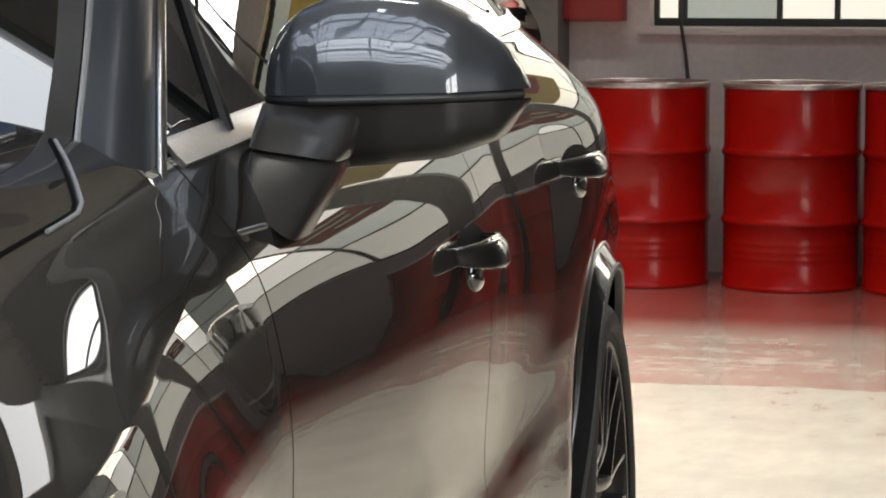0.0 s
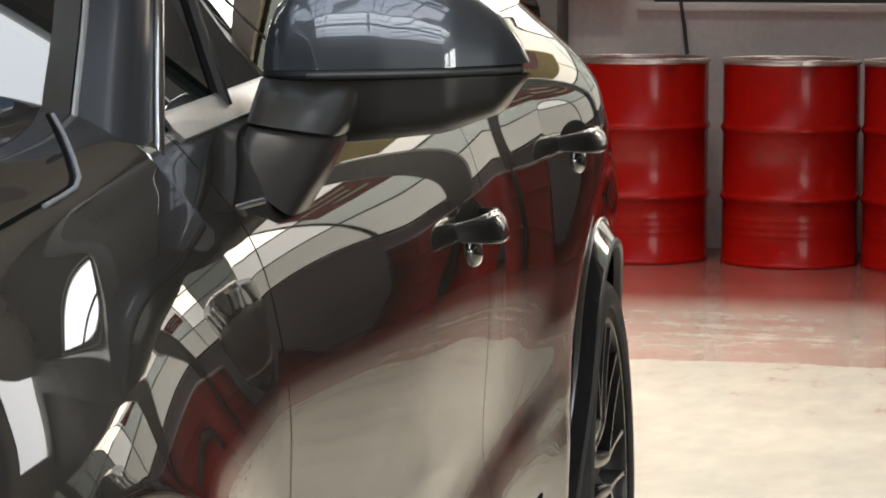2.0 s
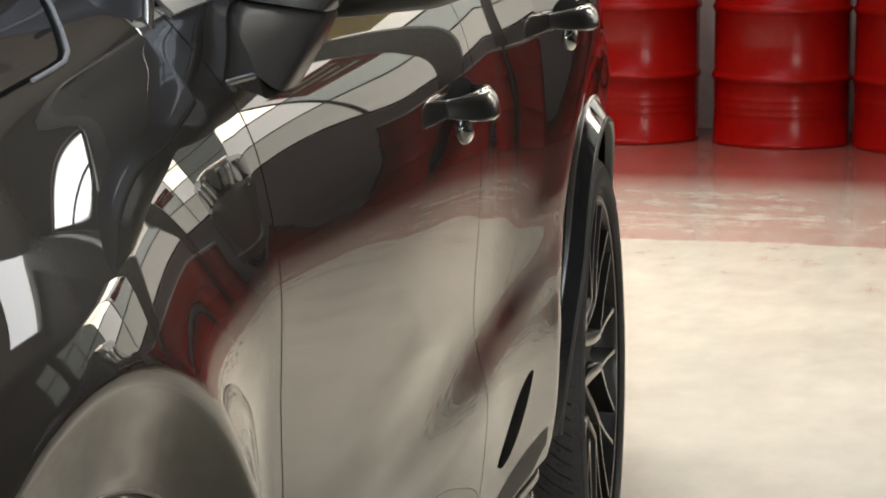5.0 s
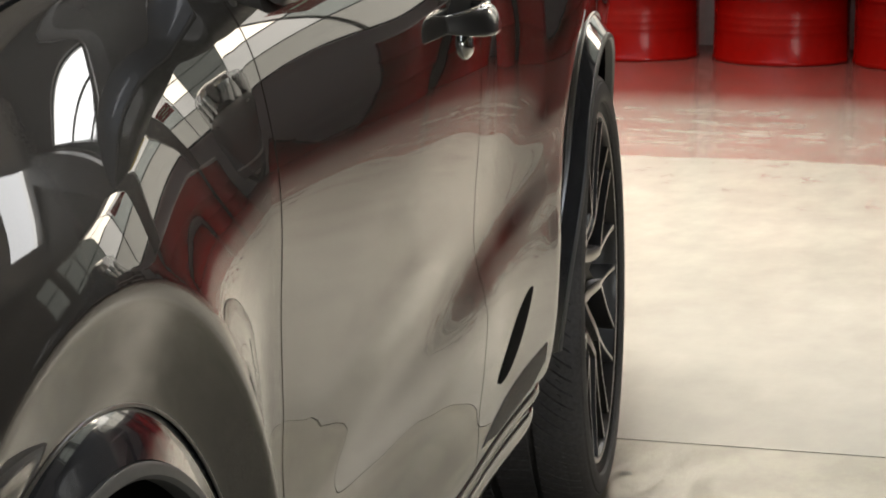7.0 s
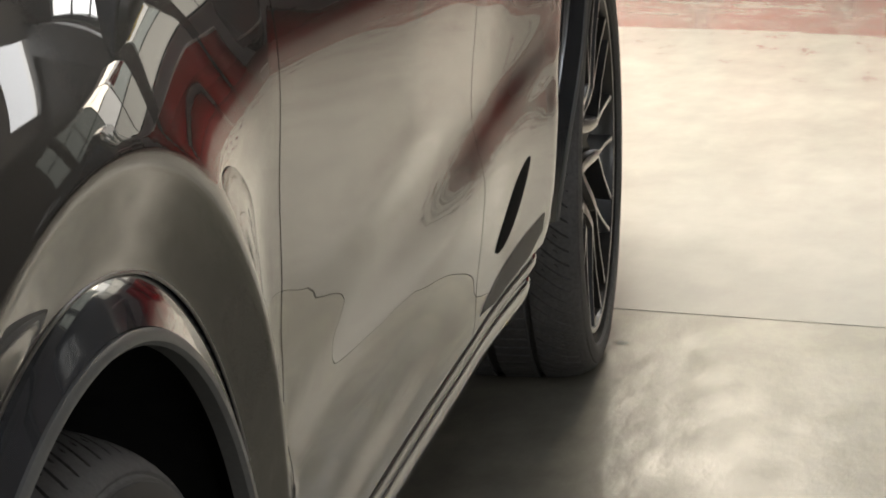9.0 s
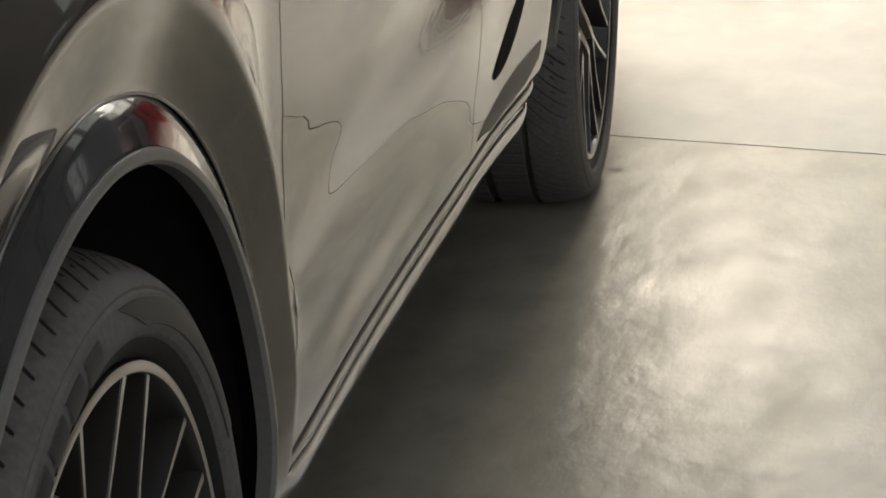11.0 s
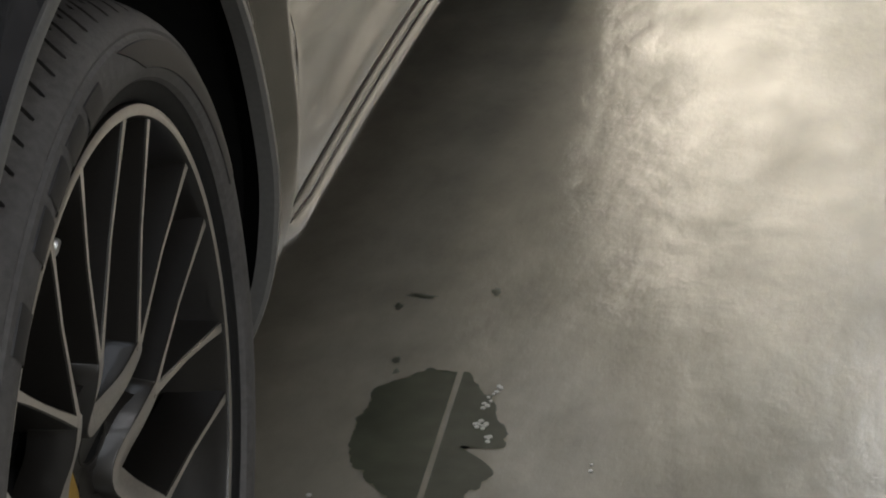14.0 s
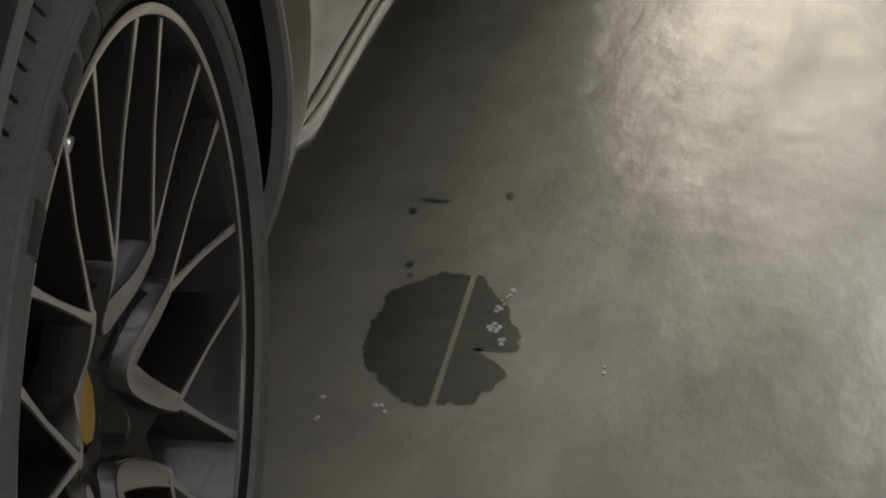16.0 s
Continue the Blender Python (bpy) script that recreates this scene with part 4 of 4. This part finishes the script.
side_up = spline([(-.19, 3.2, 1.285), (-.16, 3.5, 1.165), (-.22, 3.84, 1.055), (-.22, 3.88, 1.04)], np.linspace(0, 3, 12))
both("rear_pillar", strip([[tuple(p) for p in side_low], [tuple(p) for p in side_up]], 24), PAINT, car)


def lean_in(root):
    """Leans the car's sides and wheels in towards the roof; wheels lean about their hubs."""
    done = set()
    wheels = [o for o in root.children if o.name.startswith("wheel") and o.children]
    for w in wheels:
        for o in (w, *w.children):
            if o.data.name not in done:
                done.add(o.data.name)
                m = o.matrix_local if o is not w else Matrix()
                back = m.inverted()
                for v in o.data.vertices:
                    p = m @ v.co
                    v.co = back @ Vector((p.x - LEAN * p.z, p.y, p.z))
    for o in root.children_recursive:
        if o.data and o.data.name not in done:
            done.add(o.data.name)
            for v in o.data.vertices:
                v.co.x -= LEAN * (v.co.z - HUB) * max(-1.0, min(1.0, (v.co.x - MID) / .4))


lean_in(car)


# ---------------------------------------------------------------- the hall
X0, X1, Y0, Y1, ZC = -9.0, 7.5, -10.0, 9.86, 5.2
floor = solid("floor", box(X0 - .3, Y0 - .3, -.30, X1 + .3, Y1 + .3, -.03), JOINT, "concrete floor slab under the bays", "floor", HM, kind="structure", smooth=False)
ycuts = [Y0 - .3, -5.6, -1.2, 3.240, Y1 + .3]
xcuts = [X0 - .3, -5.0, 2.9, X1 + .3]
for a, b in zip(ycuts, ycuts[1:]):
    for c, d in zip(xcuts, xcuts[1:]):
        p = part("floor_bay", box(c + .0035, a + .0035, -.05, d - .0035, b - .0035, 0), CONCRETE_OILY if b < 4 else CONCRETE, floor, smooth=False)


def wall_with_openings(name, length, height, openings, thickness, material, label):
    """An upright wall along local x from 0 to length, with openings (x0, z0, x1, z1) through it."""
    xs = sorted({0, length, *[o[0] for o in openings], *[o[2] for o in openings]})
    zs = sorted({0, height, *[o[1] for o in openings], *[o[3] for o in openings]})
    bm = bmesh.new()
    for xa, xb in zip(xs, xs[1:]):
        for za, zb in zip(zs, zs[1:]):
            hole = any(o[0] <= xa and xb <= o[2] and o[1] <= za and zb <= o[3] for o in openings)
            if not hole:
                box(xa, 0, za, xb, thickness, zb, bm=bm)
    ob = solid(name, bm, material, label, "wall", kind="structure", smooth=False)
    return ob


# back wall: plaster below a tall band of steel windows between dark pillars
WIN_Z0, WIN_Z1 = 1.045, 3.25
CLERE = [(8.72, 3.45, 9.48, 4.72)]      # high windows over the band
UPPER = (7.62, 3.5, 8.62, 4.8)                                      # dusty panes over the band
back_open = [(7.41, WIN_Z0, 12.72, WIN_Z1), UPPER, *CLERE]
wall = wall_with_openings("wall_back", X1 - X0, ZC, back_open, .3, WALL, "stained grey plaster wall behind the drums")
wall.matrix_world = HM @ pose(X0, Y1, 0)
# the back wall is a darker grey above the window band
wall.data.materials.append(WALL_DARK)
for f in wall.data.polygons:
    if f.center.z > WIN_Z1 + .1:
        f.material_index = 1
window = thing("window_1", "steel-framed window band with pale and dim panes", "window", HM @ pose(X0, Y1, 0), kind="structure")
part("window_sill", box(7.36, -.03, WIN_Z0 - .035, 12.78, .12, WIN_Z0 - .002, .006), WALL, window, "plaster sill")
rows_z = [WIN_Z0 + .018, 1.62, 2.17, 2.72, WIN_Z1 - .02]
for z in rows_z:
    part("window_bar", box(7.41, .10, z - .017, 12.72, .16, z + .017, .004), FRAME, window)
xb = [7.42, 7.54, 7.95, 8.195, 8.82, 9.60, 10.22, 10.84, 11.46, 12.08, 12.71]
for x in xb:
    part("window_bar", box(x - .012, .095, WIN_Z0 + .03, x + .012, .15, WIN_Z1 - .03, .003), FRAME, window)
for i, (a, b) in enumerate(zip(xb, xb[1:])):
    for k, (za, zb) in enumerate(zip(rows_z, rows_z[1:])):
        dim = (i, k) != (6, 2) and ((i == 1 and k < 2) or (i == 2 and k == 1) or (i == 4 and k == 3) or (i > 5 and (i * 7 + k * 3) % 11 == 4) or (k >= 1 and i >= 7))
        part("pane", box(a + .012, .12, za + .017, b - .012, .126, zb - .017), GREEN_PANE if dim else CREAM_PANE if k == 0 else UPPER_PANE if k == 1 and i < 6 else BRIGHT_PANE if k == 3 or (k == 2 and (i < 3 or i == 6)) else PALE_PANE, window, "dim greenish pane" if dim else "", smooth=False)

up_win = thing("window_9", "dusty greenish upper window with dark bars", "window", HM @ pose(X0, Y1, 0), kind="structure")
ux, uz = np.linspace(UPPER[0], UPPER[2], 3), np.linspace(UPPER[1], UPPER[3], 4)
for x in ux:
    part("window_bar", box(x - .016, .09, UPPER[1], x + .016, .15, UPPER[3], .004), FRAME, up_win)
for z in uz:
    part("window_bar", box(UPPER[0], .095, z - .016, UPPER[2], .145, z + .016, .004), FRAME, up_win)
for a, b in zip(ux, ux[1:]):
    for za, zb in zip(uz, uz[1:]):
        part("pane", box(a + .016, .115, za + .016, b - .016, .121, zb - .016), UPPER_PANE, up_win, smooth=False)

for k, (ca, cz0, cb, cz1) in enumerate(CLERE):
    clere = thing("window_%d" % (k + 4), "bright high window with dark bars under the roof", "window", HM @ pose(X0, Y1, 0), kind="structure")
    for x in np.linspace(ca, cb, 3):
        part("window_bar", box(x - .02, .05, cz0, x + .02, .10, cz1, .004), FRAME, clere)
    for z in np.linspace(cz0, cz1, 4):
        part("window_bar", box(ca, .055, z - .02, cb, .095, z + .02, .004), FRAME, clere)
    daylight("window_daylight", HM @ pose(X0 + (ca + cb) / 2, Y1 + .16, (cz0 + cz1) / 2, -90, 0, 0), cb - ca, cz1 - cz0, 5.5, (1.0, .97, .92))

side_open = [(1.6, 1.0, 4.4, 3.9), (5.2, 1.0, 8.0, 3.9)]
wr = wall_with_openings("wall_right", Y1 - Y0, ZC, side_open, .3, WALL_DARK, "dark grey side wall")
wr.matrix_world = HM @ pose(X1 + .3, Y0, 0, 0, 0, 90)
wl = wall_with_openings("wall_left", Y1 - Y0, ZC, [], .3, WALL_DARK, "dark grey side wall")
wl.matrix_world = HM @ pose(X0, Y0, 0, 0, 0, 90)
wf = wall_with_openings("wall_front", X1 - X0, ZC, [], .3, WALL_DARK, "dark grey front wall")
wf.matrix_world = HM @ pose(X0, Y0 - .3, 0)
for k, (a, z0, b, z1) in enumerate(side_open):
    w = thing("window_%d" % (k + 2), "tall steel-framed workshop window with many panes", "window", HM @ pose(X1 + .3, Y0, 0, 0, 0, 90), kind="structure")
    for x in np.linspace(a, b, 6):
        part("window_bar", box(x - .02, .18, z0, x + .02, .24, z1, .004), FRAME, w)
    for z in np.linspace(z0, z1, 6):
        part("window_bar", box(a, .185, z - .02, b, .235, z + .02, .004), FRAME, w)
    daylight("window_daylight", HM @ pose(X1 + .14, Y0 + (a + b) / 2, (z0 + z1) / 2, 0, 90, 0), z1 - z0, b - a, 4.5, (1.0, .98, .93))

# ceiling with long glazed skylights
SKY = [(-4.4, -.2, 3.7, 7.1, 12.5, 80, 4, 6, (1.0, .95, .85)), (-5.6, 2.0, -1.6, 1.4, 1.0, 180, 13, 3, (.90, .96, 1.0)),
       (-.66, -.24, 1.5, 2.02, 4.6, 180, 1, 1, (.93, .97, 1.0)), (.55, 1.30, 8.2, 9.72, 3.6, 180, 1, 1, (1.0, .97, .92)),
       (-3.0, 4.9, -6.1, -1.65, 1.7, 150, 13, 5, (.95, .98, .99))]   # x0, x1, y0, y1, radiance, spread, bars, tint
ceil = bmesh.new()
xs = sorted({X0 - .3, X1 + .3, *[s[0] for s in SKY], *[s[1] for s in SKY]})
zs = sorted({Y0 - .3, Y1 + .3, *[s[2] for s in SKY], *[s[3] for s in SKY]})
for a, b in zip(xs, xs[1:]):
    for c, d in zip(zs, zs[1:]):
        if not any(s[0] <= a and b <= s[1] and s[2] <= c and d <= s[3] for s in SKY):
            box(a, c, ZC, b, d, ZC + .2, bm=ceil)
bmesh.ops.remove_doubles(ceil, verts=ceil.verts, dist=1e-4)
solid("ceiling", ceil, ROOF, "dark sheeted workshop ceiling with skylights", "ceiling", HM, kind="structure", smooth=False)
for k, (a, b, c, d, light, spread, nx, ny, tint) in enumerate(SKY):
    s = thing("skylight_%d" % (k + 1), "glazed roof skylight with thin dark glazing bars", "skylight", HM, kind="structure")
    for x in np.linspace(a, b, nx + 1):
        part("glazing_bar", box(x - .03, c, ZC - .03, x + .03, d, ZC + .05, .004), STEEL, s)
    for y in np.linspace(c, d, ny + 1):
        part("glazing_bar", box(a, y - .02, ZC - .02, b, y + .02, ZC + .04, .004), STEEL, s)
    daylight("skylight_daylight", HM @ pose((a + b) / 2, (c + d) / 2, ZC + .12), b - a, d - c, light, tint, spread)
for y in (-7.0, -3.2, 0.6, 4.4, 7.55):
    beam = bmesh.new()
    box(X0, y - .09, ZC - .24, X1, y + .09, ZC - .222, bm=beam)
    box(X0, y - .09, ZC - .020, X1, y + .09, ZC - .002, bm=beam)
    box(X0, y - .008, ZC - .222, X1, y + .008, ZC - .020, bm=beam)
    solid("roof_beam", beam, STEEL, "grey steel roof beam under the ceiling", "beam", HM, "roof beams", kind="structure", smooth=False)


# ---- drums
def drum():
    d = thing("drum", "glossy red steel drum with bare steel top rim on the floor", "drum", group="drums along the back wall")
    R, H = .276, .832
    prof = [(R * .96, .0), (R + .003, .002), (R + .005, .010), (R + .002, .018), (R, .022)]
    z = .022
    for zr in (.273, .552):
        prof += [(R, zr - .022), (R + .004, zr - .014), (R + .0085, zr - .004), (R + .0085, zr + .004), (R + .004, zr + .014), (R, zr + .022)]
    for zr in (.115, .145, .175, .205):
        prof += [(R, zr - .011), (R - .0022, zr), (R, zr + .011)]
    prof = sorted(prof[:5], key=lambda p: p[1]) + sorted(prof[5:], key=lambda p: p[1]) + [(R, H - .03), (R, H - .022)]
    part("shell", revolve(prof, 96), DRUM_RED, d)
    part("top_rim", revolve([(R, H - .024), (R + .005, H - .02), (R + .0065, H - .010), (R + .004, H - .001), (R - .002, H), (R - .006, H - .004), (R - .007, H - .018)], 96), DRUM_RIM, d, "bare steel clamp ring")
    part("lid", revolve([(R - .004, H - .014), (R - .02, H - .018), (R - .05, H - .016), (.001, H - .014)], 64), DRUM_RED, d)
    part("bung", revolve([(.03, H - .016), (.03, H - .004), (.026, H - .002), (.001, H - .002)], 24), DRUM_RIM, d, "steel bung cap").location = (.19, .05, 0)
    part("clamp_bolt", box(R - .03, -.03, H - .022, R + .018, .03, H - .002, .004), DRUM_RIM, d, "steel clamp bolt")
    return d


ROW_X, ROW_Y, PITCH = -0.915, 9.425, 0.600
first = drum()
first.matrix_world = HM @ pose(ROW_X - PITCH - .018, ROW_Y, 0, 0, 0, -55)
for i in range(1, 5):
    x = ROW_X + (i - 1) * PITCH - (.026 if i == 2 else .012 if i == 3 else 0)
    copy_thing(first, HM @ pose(x, ROW_Y + .012 * math.sin(i * 2.3), 0, 0, 0, -60 + 9 * math.sin(i * 5.1)))

# ---- fixtures on the back wall
def wall_box(name, label, cat, x0, z0, x1, z1, depth, material, kind=""):
    b = thing(name, label, cat, HM, kind=kind)
    part("body", box(x0, Y1 - depth, z0, x1, Y1 - .002, z1, .006), material, b)
    part("door", box(x0 + .012, Y1 - depth - .008, z0 + .012, x1 - .012, Y1 - depth + .002, z1 - .012, .004), material, b)
    return b


wall_box("wall_cabinet", "red painted steel cabinet hung on the plaster wall", "cabinet", -1.958, 1.067, -1.688, 1.75, .12, RED_BOX)
cable = solid("cable", sweep([(-1.47, Y1 - .02, 2.3), (-1.46, Y1 - .018, 1.6), (-1.452, Y1 - .045, 1.09), (-1.434, Y1 - .02, .95), (-1.418, Y1 - .018, .82), (-1.41, Y1 - .018, .3)], .008, 8), CABLE, "thin grey cable hanging down the wall", "cable", HM)


# ---- signs hanging before the window band
sign = thing("hanging_sign", "yellow advertising board with red bars hanging before the windows", "sign", HM)
part("board", box(-.42, Y1 - .14, 2.40, .47, Y1 - .11, 3.06, .01), YELLOW, sign)
for a, b, z in ((-.36, .0, 2.86), (.06, .40, 2.86), (-.36, .18, 2.56)):
    part("lettering_bar", box(a, Y1 - .147, z, b, Y1 - .139, z + .08, .003), RED_SIGN, sign, "plain red bar")
for x in (-.3, .35):
    part("chain", sweep([(x, Y1 - .125, 3.02), (x, Y1 - .125, 3.6), (x, Y1 - .01, 4.0)], .008, 6), STEEL, sign)
board = thing("red_sign", "red board with cream script bars on the windows", "sign", HM)
part("board", box(.72, Y1 - .06, 1.98, 1.14, Y1 - .002, 2.40, .008), RED_SIGN, board)
for a, b, z in ((.77, 1.02, 2.29), (.82, 1.10, 2.19), (.77, .97, 2.09)):
    part("lettering_bar", box(a, Y1 - .066, z, b, Y1 - .059, z + .035, .003), CREAM, board, "plain cream bar")
for x in (-2.04, .60, 3.0, 5.4):
    solid("pillar", box(x - .11, Y1 - .22, 0, x + .10, Y1 - .002, ZC, .01), STEEL, "dark grey painted steel pillar against the wall", "pillar", HM, "back wall pillars", kind="structure")


# ---- van beside the drums
def van():
    v = thing("van", "dark grey parked van beside the row of red drums", "van", HM @ pose(1.46, 9.80, 0, 0, 0, -90) @ Matrix.Diagonal((.70, 1.15, 1, 1)))
    side = [(0.0, .30), (.02, .75), (.10, .95), (.75, 1.05), (1.45, 1.60), (1.75, 1.72), (3.9, 1.74), (4.25, 1.62), (4.38, 1.0), (4.40, .32)]
    n = 60
    pts = spline(side, np.linspace(0, len(side) - 1, n))
    bm = bmesh.new()
    rows = []
    for y, sq in ((0, .93), (.06, .985), (.16, 1.0), (1.0, 1.0), (1.30, .985), (1.36, .93)):
        rows.append([bm.verts.new((2.2 + (x - 2.2) * sq, y, .3 + (z - .3) * (sq if z > .6 else 1))) for x, z in pts])
    for a, b in zip(rows, rows[1:]):
        for i in range(n - 1):
            bm.faces.new((a[i], a[i + 1], b[i + 1], b[i]))
        bm.faces.new((a[-1], a[0], b[0], b[-1]))
    bm.faces.new(rows[0]), bm.faces.new(rows[-1][::-1])
    part("body", bm, DARK_CAR, v, angle=40)
    for x0, x1 in ((1.55, 2.35), (2.45, 3.35), (3.45, 4.05)):
        part("window", box(x0, -.012, 1.10, x1, .004, 1.52, .004), GLASS, v, "dark glass")
    part("door_handle", box(2.20, -.03, .98, 2.36, -.002, 1.01, .006), CHROME, v, "bright handle")
    part("side_trim", box(.5, -.015, .55, 4.1, .002, .60, .004), SATIN, v, "pale rubbing strip")
    part("indicator", box(.03, .10, .80, .08, .30, .86, .01), ORANGE, v, "orange indicator")
    for x in (.85, 3.55):
        wl = part("wheel", revolve([(.34, .0), (.345, -.02), (.30, -.035), (.22, -.03), (.05, -.02), (.001, -.02)], 48), RUBBER, v)
        wl.matrix_local = pose(x, .03, .345, 90, 0, 0)
        part("wheel_trim", revolve([(.21, -.028), (.19, -.045), (.05, -.05), (.001, -.05)], 32), SATIN, wl)
    return v


van()


# ---- oily puddle near the front wheel
def puddle(part_of, seed):
    """A flat pool in two lobes, with a dry tongue on one side and a ragged edge; the gap between them stands for a
    reflected light streak.
    """
    bm = bmesh.new()
    c = Vector((.064, .902))
    n = 220
    edge = []
    for k in range(n):
        a = 2 * math.pi * k / n - math.pi
        ca, sa = math.cos(a), math.sin(a)
        r = 1.02 + .10 * math.cos(2 * (a + .87)) - .62 * math.exp(-((a + .30) / .12) ** 2) - .10 * math.exp(-((a - .35) / .2) ** 2)
        r += .10 * noise.noise(Vector((ca * 2.4, sa * 2.4, seed))) + .06 * noise.noise(Vector((ca * 4.3 + .7, sa * 4.3, 1.3))) + .05 * noise.noise(Vector((ca * 9, sa * 14, 5.3))) + .035 * noise.noise(Vector((ca * 27, sa * 21, 2.3)))
        edge.append(Vector((c.x + .086 * r * ca, c.y + .156 * r * sa)))
    bm.faces.new([bm.verts.new((v.x, v.y, .0011)) for v in edge])
    bmesh.ops.triangulate(bm, faces=bm.faces[:])
    # the reflected streak is cut out as a straight gap; each lobe keeps its side of it
    foot, way = Vector((.079, .768, 0)), Vector((-.006, .254, 0)).normalized()
    side = Vector((way.y, -way.x, 0)) * part_of
    bmesh.ops.bisect_plane(bm, geom=bm.verts[:] + bm.edges[:] + bm.faces[:], plane_co=foot + side * .0034, plane_no=side, clear_inner=True)
    return bm


pool = thing("puddle", "small dark oily puddle on the concrete floor", "puddle")
part("pool_lobe", puddle(-1, 3.3), PUDDLE, pool)
part("pool_lobe", puddle(1, 3.3), PUDDLE, pool)


def damp_spot(x, y, rx, ry, seed):
    """A small irregular damp stain, thin as a film."""
    bm = bmesh.new()
    ring = []
    for k in range(28):
        a = 2 * math.pi * k / 28
        r = 1 + .5 * noise.noise(Vector((math.cos(a) * 1.7 + seed, math.sin(a) * 1.7, seed)))
        ring.append(bm.verts.new((x + rx * r * math.cos(a), y + ry * r * math.sin(a), .0007)))
    hub = bm.verts.new((x, y, .0011))
    for k in range(28):
        bm.faces.new((ring[k], ring[(k + 1) % 28], hub))
    return bm


for k, (x, y, rx, ry) in enumerate(((-.007, 1.279, .020, .006), (.078, 1.308, .005, .011), (-.030, 1.244, .005, .010), (-.005, 1.090, .0045, .009), (.0, 1.059, .004, .007), (.059, 3.016, .011, .014))):
    solid("damp_spot", damp_spot(x, y, rx, ry, 2.7 + 1.9 * k), PUDDLE, "small dark damp spot on the concrete floor", "stain", group="damp spots on the floor")


def crumbs():
    """Small pale specks along the puddle's dry edge and on the floor beside it."""
    bm = bmesh.new()
    rnd = random.Random(8)
    for x, y, spread, n in ((.118, 1.022, .008, 8), (.113, .990, .005, 6), (.116, .937, .006, 9), (.128, .905, .006, 4), (.030, .725, .007, 3), (-.030, .695, .005, 2), (-.035, .745, .004, 2), (.245, .855, .008, 2)):
        for _ in range(n):
            g = bmesh.new()
            bmesh.ops.create_icosphere(g, subdivisions=1, radius=1)
            s = rnd.uniform(.0012, .0034)
            o = Vector((x + rnd.gauss(0, spread * .5), y + rnd.gauss(0, spread * 1.1), .0014))
            for v in g.verts:
                v.co = Vector((v.co.x * s * rnd.uniform(.8, 1.3), v.co.y * s * 1.5, v.co.z * s * .45)) + o
            merge(bm, g)
    return bm


solid("grit", crumbs(), PALE_SPECK, "small pale specks at the edge of the puddle", "grit", kind="stuff")
